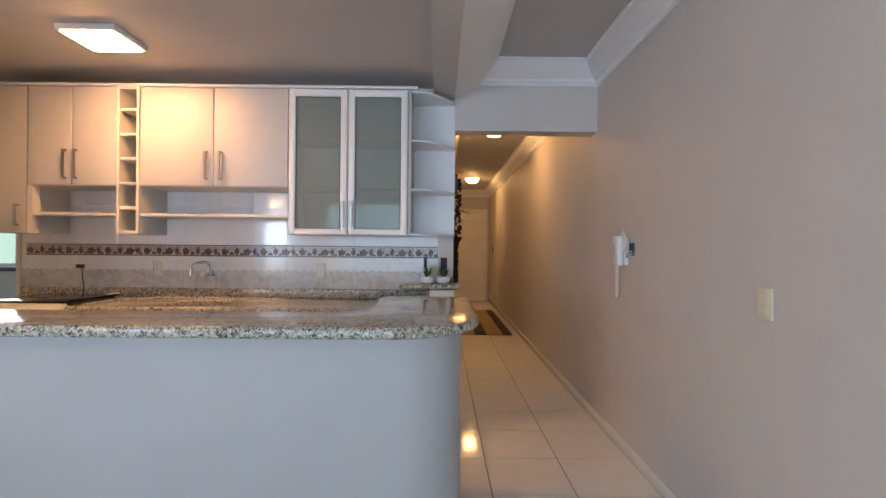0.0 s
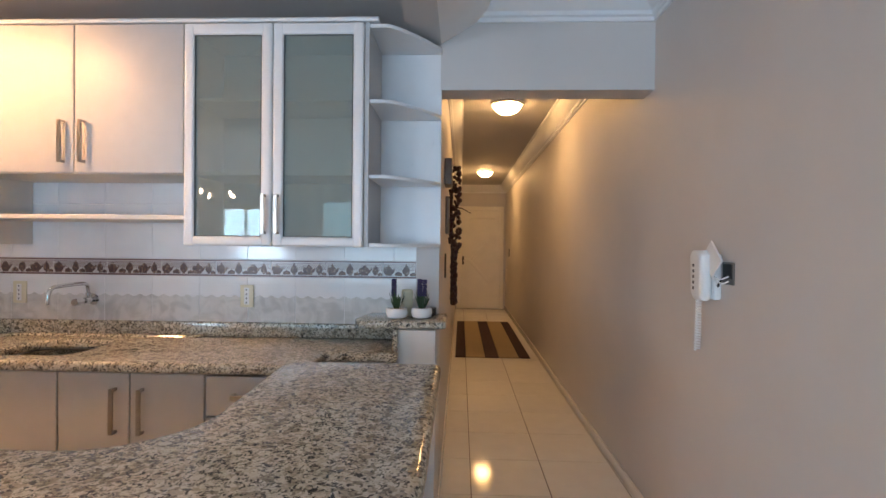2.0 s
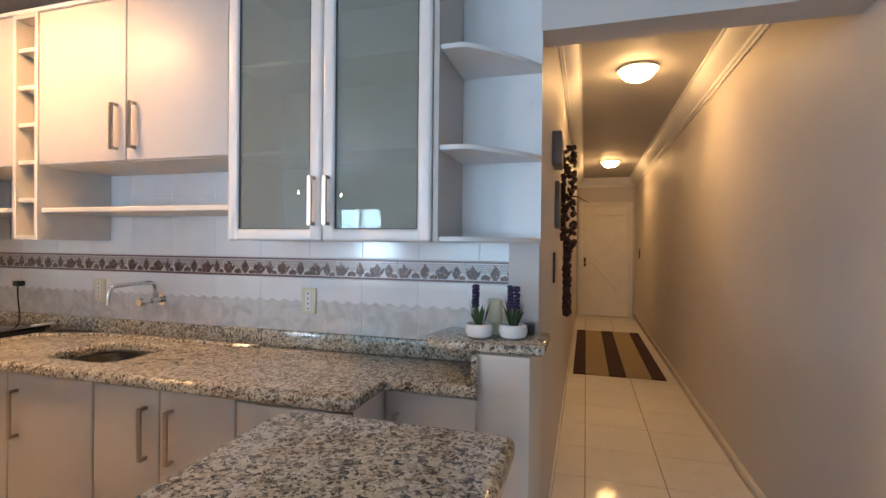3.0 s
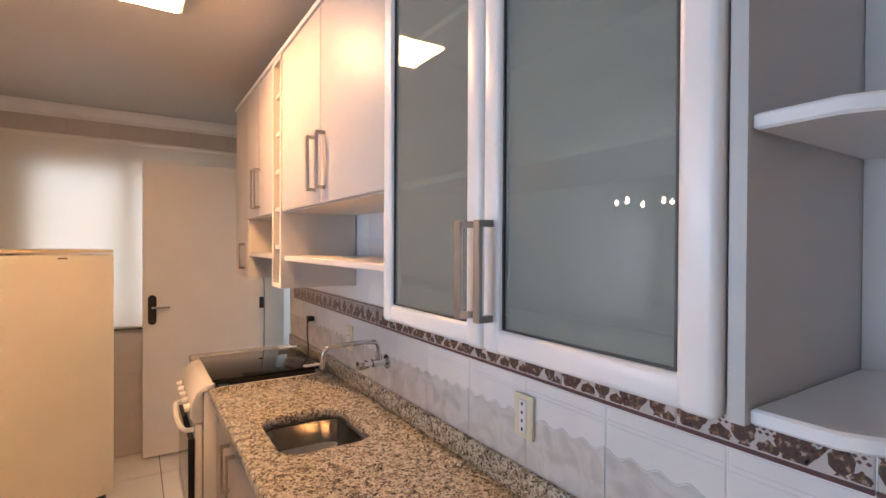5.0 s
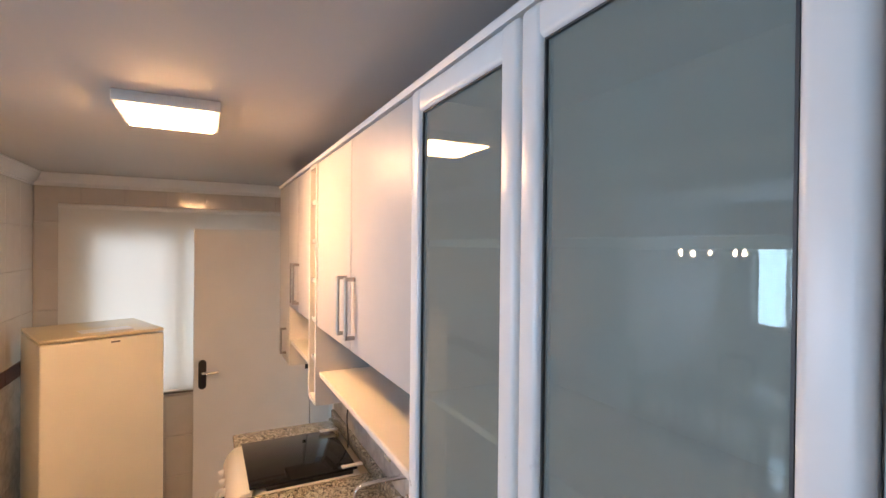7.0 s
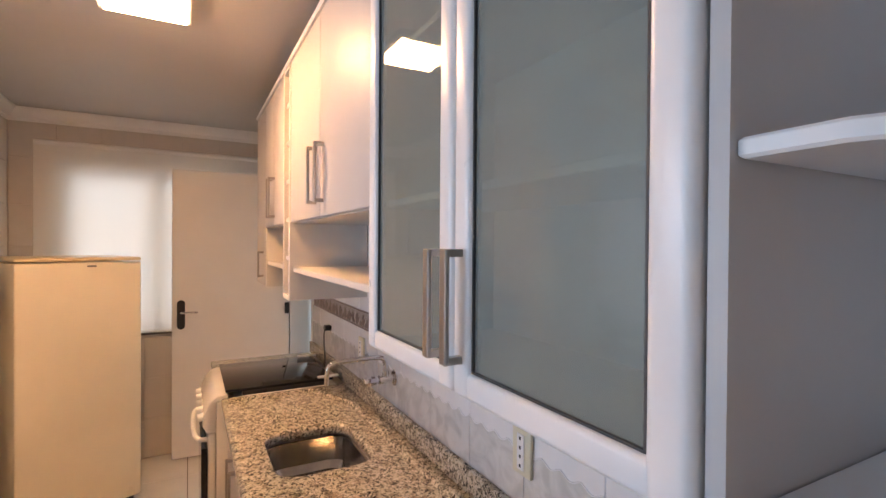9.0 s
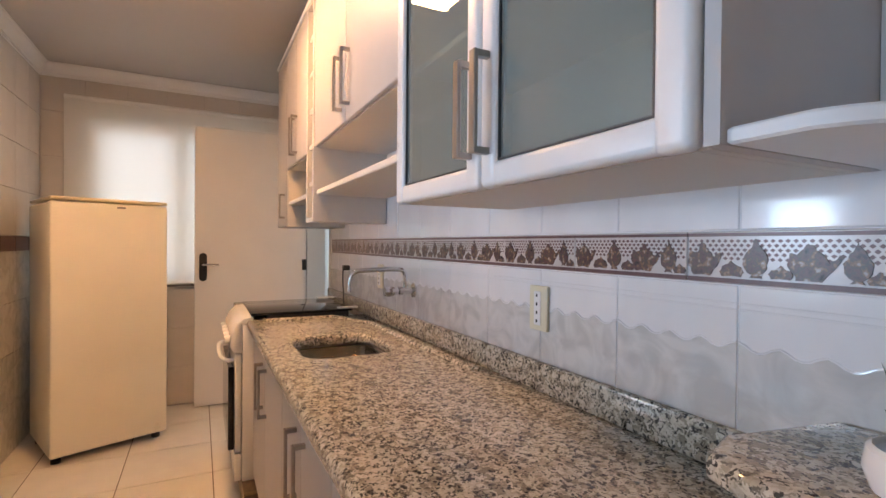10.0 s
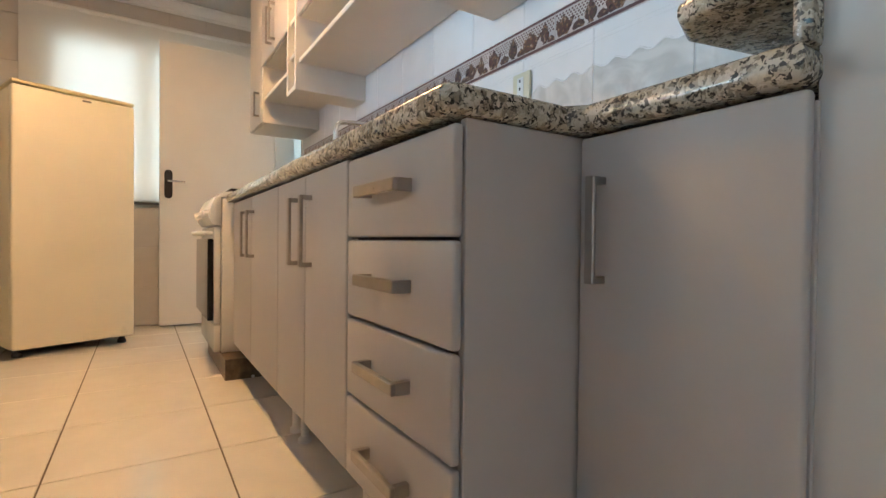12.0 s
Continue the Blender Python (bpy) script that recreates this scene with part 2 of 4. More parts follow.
def lathe(bm, profile, x, y, z, n=20):
    rings = [[bm.verts.new((x + r * math.cos(2 * math.pi * i / n), y + r * math.sin(2 * math.pi * i / n), z + h)) for i in range(n)] for r, h in profile]
    for a, b in zip(rings, rings[1:]):
        for i in range(n):
            bm.faces.new((a[i], a[(i + 1) % n], b[(i + 1) % n], b[i]))
    bm.faces.new(rings[0][::-1]), bm.faces.new(rings[-1])
    bmesh.ops.recalc_face_normals(bm, faces=bm.faces)
    return bm


def tube(bm, pts, r, n=10, smooth=0):
    pts = [Vector(p) for p in pts]
    for _ in range(smooth):
        q = [pts[0]]
        for a, b in zip(pts, pts[1:]):
            q += [a.lerp(b, 0.25), a.lerp(b, 0.75)]
        pts = q + [pts[-1]]
    rings, side = [], None
    for i, p in enumerate(pts):
        d = (pts[min(i + 1, len(pts) - 1)] - pts[max(i - 1, 0)]).normalized()
        side = (side - d * side.dot(d)).normalized() if side and (side - d * side.dot(d)).length > 1e-4 else d.orthogonal().normalized()
        up = d.cross(side)
        rr = r[i * len(r) // len(pts)] if isinstance(r, (list, tuple)) else r
        rings.append([bm.verts.new(p + rr * (math.cos(2 * math.pi * k / n) * side + math.sin(2 * math.pi * k / n) * up)) for k in range(n)])
    for a, b in zip(rings, rings[1:]):
        for k in range(n):
            bm.faces.new((a[k], a[(k + 1) % n], b[(k + 1) % n], b[k]))
    bm.faces.new(rings[0][::-1]), bm.faces.new(rings[-1])
    return bm


def mesh_of(bm, name, material, smooth=True):
    me = bpy.data.meshes.new(name)
    bm.normal_update()
    bm.to_mesh(me)
    bm.free()
    me.materials.append(material)
    if smooth:
        for p in me.polygons:
            p.use_smooth = True
        me.set_sharp_from_angle(angle=radians(35))
    return me


def part(name, bm, material, parent, label=""):
    o = ORG.get(parent, Vector())
    bmesh.ops.translate(bm, verts=bm.verts, vec=-o)
    ob = new(name, mesh_of(bm, name, material))
    ob.parent = parent
    ORG[ob] = o
    return tagged(ob, label)


def thing(name, at, label, category, group="", kind=""):
    ob = new(name)
    ob.empty_display_size = 0.1
    ob.location = at
    ORG[ob] = Vector(at)
    return tagged(ob, label, category, group, kind)


def solo(name, bm, material, label, category, at=(0, 0, 0), group="", kind=""):
    """A thing that is one mesh, with its origin at its base."""
    bmesh.ops.translate(bm, verts=bm.verts, vec=-Vector(at))
    ob = new(name, mesh_of(bm, name, material))
    ob.location = at
    ORG[ob] = Vector(at)
    return tagged(ob, label, category, group, kind)


def struct(name, bm, material, label, category="wall"):
    return solo(name, bm, material, label, category, kind="structure")


def wall_with_hole(axis, c0, c1, u0, u1, z0, z1, holes):
    """A wall slab whose faces stand at c0 and c1 on the axis, with openings (u0, u1, z0, z1) through it."""
    bm = bmesh.new()
    us = sorted({u0, u1, *[h[0] for h in holes], *[h[1] for h in holes]})
    for a, b in zip(us, us[1:]):
        cuts = sorted([(h[2], h[3]) for h in holes if h[0] <= a and h[1] >= b])
        z = z0
        for lo, hi in cuts + [(z1, z1)]:
            if lo - z > 1e-4:
                if axis == "y":
                    box(bm, a, b, c0, c1, z, lo)
                else:
                    box(bm, c0, c1, a, b, z, lo)
            z = hi
    bmesh.ops.remove_doubles(bm, verts=bm.verts, dist=1e-5)
    return bm


def crown(profile, path):
    """A moulding: profile (out, down) swept along path, a list of (x, y, z, out_x, out_y)."""
    bm = bmesh.new()
    rows = [[bm.verts.new((x + ox * o, y + oy * o, z - d)) for o, d in profile] for x, y, z, ox, oy in path]
    n = len(profile)
    for a, b in zip(rows, rows[1:]):
        for i in range(n):
            bm.faces.new((a[i], a[(i + 1) % n], b[(i + 1) % n], b[i]))
    bm.faces.new(rows[0]), bm.faces.new(rows[-1][::-1])
    bmesh.ops.recalc_face_normals(bm, faces=bm.faces)
    return bm


# ---- structure ----
TOP, KTOP, RX, WY, END = 2.73, 2.535, 1.2, 3.71, 11.8
struct("floor", boxbm(-5.8, 1.4, -3.9, 12.0, -0.12, -0.004), GROUT, "dark grout bed under glossy floor tiles", "floor")
struct("wall_right", boxbm(RX, RX + 0.15, -3.75, 12.0, 0, TOP), WALL, "long smooth greige painted wall")
struct("wall_tiled", wall_with_hole("y", WY + 0.008, WY + 0.15, -5.75, 0.10, 0, TOP, [(-4.08, -3.24, 0, 2.2)]), WALL, "kitchen wall behind the tiles with a doorway through it")
struct("wall_corridor", boxbm(-0.02, 0.10, WY + 0.15, 12.0, 0, TOP), WALL, "greige corridor side wall")
struct("wall_corridor_end", boxbm(-0.02, RX, END, END + 0.15, 0, TOP), WALL, "corridor end wall round the entrance door")
struct("beam_corridor", boxbm(0.10, RX, 3.69, 3.85, 2.207, TOP), WALL, "painted beam over the corridor opening", "beam")
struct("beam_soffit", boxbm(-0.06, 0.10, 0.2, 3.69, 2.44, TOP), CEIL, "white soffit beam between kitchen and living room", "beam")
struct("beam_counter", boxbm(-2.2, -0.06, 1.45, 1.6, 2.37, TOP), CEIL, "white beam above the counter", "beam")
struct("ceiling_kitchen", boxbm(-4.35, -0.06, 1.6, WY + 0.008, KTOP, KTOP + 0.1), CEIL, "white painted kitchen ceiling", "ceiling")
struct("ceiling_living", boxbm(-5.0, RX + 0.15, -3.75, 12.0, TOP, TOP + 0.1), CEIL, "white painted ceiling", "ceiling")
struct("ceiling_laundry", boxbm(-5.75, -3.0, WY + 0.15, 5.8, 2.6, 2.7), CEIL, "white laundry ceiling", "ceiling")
struct("wall_laundry", boxbm(-3.1, -3.0, WY + 0.15, 5.7, 0, 2.6), PLASTER, "white laundry side wall")
struct("wall_laundry_west", boxbm(-5.85, -5.75, WY, 5.7, 0, 2.6), PLASTER, "white laundry side wall")
struct("wall_laundry_back", wall_with_hole("y", 5.6, 5.75, -5.75, -3.0, 0, 2.6, [(-5.7, -4.3, 1.03, 2.15)]), HALFWALL, "grey laundry wall with a window")
struct("wall_kitchen_west", wall_with_hole("x", -4.35, -4.2, 1.6, WY + 0.008, 0, TOP, [(2.14, 3.47, 0.97, 2.2)]), WALL, "kitchen end wall with the window")
struct("wall_kitchen_south", boxbm(-4.2, -2.2, 1.602, 1.885, 0, TOP), WALL, "kitchen wall behind the refrigerator")
struct("wall_living_west", boxbm(-5.0, -4.85, -3.75, 1.75, 0, TOP), WALL, "greige living room side wall")
struct("wall_living_north", boxbm(-4.85, -2.2, 1.45, 1.60, 0, TOP), WALL, "greige living room wall")
struct("wall_living_south", wall_with_hole("y", -3.75, -3.6, -5.0, RX, 0, TOP, [(-2.5, 0.7, 0.0, 2.25), (-4.5, -3.5, 0.9, 2.1)]), WALL, "living room wall with balcony opening and window")

COVE = [(0, 0), (0.13, 0), (0.13, 0.018), (0.115, 0.022), (0.105, 0.05), (0.085, 0.085), (0.055, 0.115), (0.03, 0.13), (0.026, 0.15), (0.012, 0.155), (0.012, 0.175), (0, 0.175)]
BIG = [(0, 0), (0.32, 0), (0.31, 0.03), (0.27, 0.07), (0.24, 0.12), (0.19, 0.17), (0.12, 0.215), (0.05, 0.255), (0.0, 0.285)]
struct("trim_crown", crown(COVE, [(RX, -3.6, TOP, -1, 0), (RX, 3.69, TOP, -1, -1), (0.10, 3.69, TOP, 0, -1)]), PLASTER, "white plaster crown moulding", "moulding")
struct("trim_soffit_cove", crown(BIG, [(0.10, 0.2, TOP, 1, 0), (0.10, 3.688, TOP, 1, 0)]), PLASTER, "white curved cove along the soffit beam", "moulding")
struct("trim_crown_corridor", crown(COVE, [(0.10, 3.85, TOP, 1, 1), (0.10, END, TOP, 1, -1), (RX, END, TOP, -1, -1), (RX, 3.85, TOP, -1, 1)]), PLASTER, "white plaster corridor crown moulding", "moulding")
SMALL = [(o * 0.5, d * 0.5) for o, d in COVE]
struct("trim_crown_kitchen", crown(SMALL, [(-0.06, 1.6, KTOP, 0, 1), (-2.2, 1.6, KTOP, 0, 1)]), PLASTER, "narrow white ceiling moulding", "moulding")
struct("trim_crown_window", crown(SMALL, [(-2.2, 1.885, KTOP, 0, 1), (-4.2, 1.885, KTOP, 1, 1), (-4.2, WY, KTOP, 1, 0)]), PLASTER, "narrow white ceiling moulding", "moulding")
struct("baseboard", boxbm(RX - 0.012, RX, -3.6, END, 0, 0.07, r=0.004), TILEF, "low glossy white skirting", "skirting")
struct("baseboard_corridor", boxbm(0.10, 0.112, 3.72, END, 0, 0.07, r=0.004), TILEF, "low glossy white skirting", "skirting")
# half wall under the bar
def arc(cx, cy, r, a0, a1, n=10):
    return [(cx + r * math.cos(radians(a0 + (a1 - a0) * i / n)), cy + r * math.sin(radians(a0 + (a1 - a0) * i / n))) for i in range(n + 1)]


half = [(-2.199, 1.74)] + arc(-0.16, 1.99, 0.25, -90, 0) + [(0.09, 2.6), (-0.18, 2.6)] + arc(-0.40, 2.15, 0.22, 0, -90)[0:] + [(-2.199, 1.93)]
struct("wall_counter", prism(half, 0, 0.985), HALFWALL, "pale painted half wall with a rounded corner")
struct("wall_post", boxbm(-0.08, 0.10, 3.41, WY + 0.15, 0, 0.998, r=0.004), POST, "short white end post below a granite shelf")
struct("wall_end_return", boxbm(-0.02, 0.10, WY - 0.004, WY + 0.15, 0.998, TOP), WALL, "end of the kitchen wall")

# ---- bar top and worktop ----
def slab(outline, z0, z1, hole=None, r=0.016):
    bm = bmesh.new()
    loops = [outline] + ([hole] if hole else [])
    edges = []
    for lp in loops:
        vs = [bm.verts.new((x, y, z1)) for x, y in lp]
        edges += [bm.edges.new((vs[i], vs[(i + 1) % len(vs)])) for i in range(len(vs))]
    bmesh.ops.triangle_fill(bm, use_beauty=True, edges=edges)
    top = list(bm.faces)
    made = bmesh.ops.extrude_face_region(bm, geom=top)
    bmesh.ops.translate(bm, verts=[g for g in made["geom"] if isinstance(g, bmesh.types.BMVert)], vec=(0, 0, z0 - z1))
    bmesh.ops.recalc_face_normals(bm, faces=bm.faces)
    rim = [e for e in bm.edges if len(e.link_faces) == 2 and abs(e.link_faces[0].normal.dot(e.link_faces[1].normal)) < 0.3 and e.verts[0].co.z == e.verts[1].co.z]
    bmesh.ops.bevel(bm, geom=rim, offset=r, segments=4, affect="EDGES", profile=0.5)
    return bm


bar = [(-2.199, 1.61)] + arc(-0.19, 1.96, 0.35, -90, 0, 14) + arc(0.135, 2.65, 0.022, 0, 90, 3) + arc(-0.26, 2.60, 0.07, 90, 180, 4) + arc(-0.50, 2.20, 0.19, 0, -90, 8) + [(-2.199, 2.01)]
solo("bar_top", slab(bar, 0.987, 1.03), GRAN, "speckled granite bar top with rounded edge on the half wall", "countertop", at=(-0.5, 1.8, 0.987))
sink_hole = arc(-1.575, 3.288, 0.07, -90, 0, 4) + arc(-1.575, 3.465, 0.07, 0, 90, 4) + arc(-1.815, 3.465, 0.07, 90, 180, 4) + arc(-1.815, 3.288, 0.07, 180, 270, 4)
top = [(-2.43, 3.105), (-0.42, 3.105), (-0.40, 3.125), (-0.40, 3.34), (-0.38, 3.36), (-0.0745, 3.36), (-0.0745, 3.706), (-2.43, 3.706)]
wt = thing("worktop", (-1.4, 3.4, 0.855), "speckled granite kitchen worktop with a cut-out for the sink", "countertop")
part("slab", slab(top, 0.855, 0.9, sink_hole), GRAN, wt)
part("upstand", boxbm(-3.22, -0.1, 3.686, 3.708, 0.9005, 0.975, r=0.005), GRAN, wt)
part("side_upstand", boxbm(-0.098, -0.075, 3.385, 3.685, 0.9005, 1.0, r=0.005), GRAN, wt)
part("rim", tube(bmesh.new(), [(-2.36, 3.17, 0.9), (-2.36, 3.63, 0.9), (-1.25, 3.63, 0.9), (-1.15, 3.66, 0.9)], 0.014, 8, 1), GRAN, wt)
fw = solo("end_worktop", slab([(-3.24, 3.09), (-3.02, 3.09), (-3.02, 3.69), (-3.24, 3.69)], 0.86, 0.9, r=0.012), GRAN, "narrow granite strip beyond the cooker", "countertop", at=(-3.13, 3.4, 0.86))
part("support_panel", boxbm(-3.23, -3.19, 3.12, 3.69, 0, 0.858), LAM, fw)
shelf_pts = [(-0.26, 3.706), (-0.30, 3.51), (-0.27, 3.435), (-0.21, 3.415), (0.13, 3.415), (0.147, 3.43), (0.147, 3.706)]
solo("granite_shelf", slab(shelf_pts, 1.002, 1.038, r=0.013), GRAN, "small granite shelf capping the end post", "shelf", at=(-0.05, 3.55, 1.0))
sk = thing("sink", (-1.69, 3.39, 0.72), "stainless steel sink bowl set under the worktop", "sink")
bm = bmesh.new()
rings = []
for f, z in ((1.03, 0.853), (1.0, 0.85), (0.97, 0.76), (0.86, 0.735), (0.2, 0.73)):
    rings.append([bm.verts.new((-1.69 + (x + 1.69) * f, 3.377 + (y - 3.377) * f, z)) for x, y in sink_hole])
for a, b in zip(rings, rings[1:]):
    for i in range(len(a)):
        bm.faces.new((a[i], a[(i + 1) % len(a)], b[(i + 1) % len(a)], b[i]))
bm.faces.new(rings[-1])
part("bowl", bm, INOX, sk)
part("drain", lathe(bmesh.new(), [(0.001, 0.0), (0.04, 0.0), (0.04, 0.004), (0.03, 0.006), (0.001, 0.003)], -1.69, 3.377, 0.7315), CHROME, sk)

# ---- cabinets ----
def bar_handle(parent, x, y, z0, z1, across=False, x1=None):
    """A square bow handle standing 3 cm off a front that faces -y."""
    bm = bmesh.new()
    if across:
        box(bm, x, x1, y - 0.036, y - 0.025, z0 - 0.011, z0 + 0.011, r=0.002, seg=1)
        for a in (x, x1 - 0.012):
            box(bm, a, a + 0.012, y - 0.026, y, z0 - 0.011, z0 + 0.011)
    else:
        box(bm, x - 0.0095, x + 0.0095, y - 0.034, y - 0.025, z0, z1, r=0.002, seg=1)
        for a in (z0, z1 - 0.012):
            box(bm, x - 0.006, x + 0.006, y - 0.026, y, a, a + 0.012)
    return part("handle", bm, STEEL, parent, "brushed nickel bow handle")


def front(parent, name, x0, x1, z0, z1, y, material=LAM):
    return part(name, boxbm(x0 + 0.002, x1 - 0.002, y, y + 0.018, z0 + 0.002, z1 - 0.002, r=0.006, seg=3), material, parent)


def carcass(parent, x0, x1, y0, y1, z0, z1, t=0.016, shelves=(), material=CARC, back=True, top_=True, bottom=True):
    for a in (x0, x1 - t):
        part("side_panel", boxbm(a, a + t, y0, y1, z0, z1, r=0.0015, seg=1), material, parent)
    if top_:
        part("top_panel", boxbm(x0 + t, x1 - t, y0, y1, z1 - t, z1), material, parent)
    if bottom:
        part("bottom_panel", boxbm(x0 + t, x1 - t, y0, y1, z0, z0 + t), material, parent)
    if back:
        part("back_panel", boxbm(x0 + t, x1 - t, y1 - 0.006, y1, z0 + t, z1 - t), material, parent)
    for z in shelves:
        part("shelf", boxbm(x0 + t, x1 - t, y0 + 0.01, y1 - 0.007, z, z + t, r=0.002, seg=1), material, parent)


FY, CZ = 3.358, 2.41
B = WY - 0.004
c = thing("wall_cabinet", (-3.07, 3.54, 1.38), "white laminate wall cabinet with one tall door", "cabinet", "wall cabinets")
carcass(c, -3.24, -2.895, FY + 0.02, B, 1.38, CZ)
d = front(c, "door", -3.24, -2.895, 1.38, CZ, FY)
bar_handle(d, -2.955, FY, 1.43, 1.58)
c = thing("wall_cabinet", (-2.58, 3.54, 1.38), "white laminate wall cabinet with two doors over an open niche", "cabinet", "wall cabinets")
carcass(c, -2.893, -2.272, FY + 0.02, B, 1.715, CZ)
part("niche_side", boxbm(-2.893, -2.86, FY + 0.005, B, 1.38, 1.714), CARC, c)
part("shelf", boxbm(-2.859, -2.272, FY + 0.01, B, 1.505, 1.527, r=0.003, seg=1), CARC, c)
for x0, x1, h in ((-2.893, -2.583, -2.62), (-2.583, -2.272, -2.545)):
    d = front(c, "door", x0, x1, 1.715, CZ, FY)
    bar_handle(d, h - 0.005, FY, 1.76, 1.965)
c = thing("bottle_rack", (-2.19, 3.54, 1.38), "narrow cream upright rack of open pigeonholes", "rack")
carcass(c, -2.27, -2.112, FY - 0.004, B, 1.38, CZ, t=0.02, shelves=[1.38 + 0.172 * k for k in range(1, 6)])
c = thing("wall_cabinet", (-1.59, 3.54, 1.5), "white laminate wall cabinet with two doors and an open shelf below", "cabinet", "wall cabinets")
carcass(c, -2.11, -1.073, FY + 0.02, B, 1.715, CZ)
part("shelf", boxbm(-2.11, -1.073, FY + 0.012, B, 1.503, 1.525, r=0.003, seg=1), CARC, c)
for x0, x1, h in ((-2.11, -1.595, -1.643), (-1.595, -1.073, -1.545)):
    d = front(c, "door", x0, x1, 1.715, CZ, FY)
    bar_handle(d, h, FY, 1.763, 1.96)
c = thing("glass_cabinet", (-0.65, 3.54, 1.385), "wall cabinet with white-framed grey-green glass doors", "cabinet")
carcass(c, -1.071, -0.232, FY + 0.022, B, 1.385, CZ, shelves=(1.715, 2.06))
for x0, x1, h in ((-1.071, -0.655, -0.685), (-0.655, -0.232, -0.625)):
    bm = bmesh.new()
    w, lo, hi, fy = 0.052, 0.045, 0.058, FY - 0.010
    box(bm, x0 + 0.002, x0 + w, fy, FY + 0.02, 1.383, CZ - 0.002, r=0.012, seg=4)
    box(bm, x1 - w, x1 - 0.002, fy, FY + 0.02, 1.383, CZ - 0.002, r=0.012, seg=4)
    box(bm, x0 + w - 0.012, x1 - w + 0.012, fy + 0.0015, FY + 0.0185, 1.3845, 1.383 + lo, r=0.010, seg=3)
    box(bm, x0 + w - 0.012, x1 - w + 0.012, fy + 0.0015, FY + 0.0185, CZ - hi, CZ - 0.0035, r=0.010, seg=3)
    d = part("door", bm, FRAMEW, c, "white framed glazed door")
    part("pane", boxbm(x0 + w - 0.004, x1 - w + 0.004, FY + 0.002, FY + 0.006, 1.383 + lo - 0.004, CZ - hi + 0.004), GLASSC, d, "grey-green coated glass")
    bm = bmesh.new()
    for a, b in ((x0 + w, x0 + w + 0.003), (x1 - w - 0.003, x1 - w)):
        box(bm, a, b, FY - 0.003, FY + 0.0015, 1.383 + lo, CZ - hi)
    for a, b in ((1.383 + lo, 1.386 + lo), (CZ - hi - 0.003, CZ - hi)):
        box(bm, x0 + w + 0.0031, x1 - w - 0.0031, FY - 0.003, FY + 0.0015, a, b)
    part("gasket", bm, GASKET, d, "thin dark rubber gasket")
    bar_handle(d, h, fy, 1.44, 1.62)
c = thing("corner_shelf", (-0.06, 3.54, 1.385), "white open corner shelf with rounded boards at the wall end", "shelf")
# Side panel takes the greyer laminate to stand for shade inside the shelf.
part("side_panel", boxbm(-0.230, -0.212, FY + 0.005, B, 1.385, CZ), LAM, c)
part("back_panel", boxbm(-0.211, 0.105, B - 0.012, B - 0.003, 1.385, CZ - 0.003), FRAMEW, c)
for z in (1.385, 1.70, 2.045, CZ - 0.02):
    pts = [(-0.211, B - 0.013), (-0.211, FY + 0.015), (-0.135, FY + 0.013)] + [(-0.135 + 0.24 * u, FY + 0.013 + 0.27 * u ** 1.35) for u in (0.1, 0.2, 0.35, 0.5, 0.65, 0.8, 1.0)] + [(0.105, B - 0.013)]
    part("board", prism(pts, z, z + 0.018, r=0.003, seg=1), FRAMEW, c)
bm = bmesh.new()
prof = [(0, 0), (-0.035, 0.0), (-0.04, 0.012), (-0.03, 0.022), (0, 0.03)]
for a, b in zip(prof, prof[1:] + prof[:1]):
    va = [bm.verts.new((x, FY + 0.03 + p[0], CZ + 0.002 + p[1])) for x in (-3.24, -0.17) for p in (a, b)]
    bm.faces.new((va[0], va[1], va[3], va[2]))
bmesh.ops.remove_doubles(bm, verts=bm.verts, dist=1e-5)
bmesh.ops.holes_fill(bm, edges=bm.edges)
cn = solo("cabinet_cornice", bm, FRAMEW, "white cornice board along the top of the wall cabinets", "cornice", at=(-1.7, 3.4, CZ + 0.002))
part("top_board", boxbm(-3.24, -0.17, FY + 0.035, B, CZ + 0.002, CZ + 0.018), FRAMEW, cn)

BY, BZ0, BZ1 = 3.13, 0.16, 0.853


def feet(parent, x0, x1):
    for x in (x0 + 0.05, x1 - 0.05):
        for y in (3.21, 3.62):
            part("foot", lathe(bmesh.new(), [(0.022, 0.0), (0.022, 0.012), (0.014, 0.02), (0.014, 0.12), (0.024, 0.149)], x, y, 0, 12), WHITEP, parent, "white plastic foot")


for x0, x1, split in ((-2.37, -1.476, -1.93), (-1.474, -0.843, -1.162)):
    c = thing("base_cabinet", ((x0 + x1) / 2, 3.4, 0), "white laminate base cabinet with two doors on small feet", "cabinet", "base cabinets")
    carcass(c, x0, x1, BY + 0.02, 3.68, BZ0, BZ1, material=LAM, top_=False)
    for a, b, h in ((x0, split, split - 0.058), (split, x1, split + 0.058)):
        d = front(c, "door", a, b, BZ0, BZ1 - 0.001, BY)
        bar_handle(d, h, BY, 0.60, 0.79)
    feet(c, x0, x1)
c = thing("drawer_cabinet", (-0.65, 3.4, 0), "white laminate base cabinet with four drawers", "cabinet")
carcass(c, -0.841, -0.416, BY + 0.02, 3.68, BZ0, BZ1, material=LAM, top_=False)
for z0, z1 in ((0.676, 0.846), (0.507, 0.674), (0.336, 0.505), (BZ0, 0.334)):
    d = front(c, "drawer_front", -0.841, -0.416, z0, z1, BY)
    bar_handle(d, -0.72, BY, (z0 + z1) / 2 + 0.004, 0, True, -0.545)
feet(c, -0.841, -0.416)
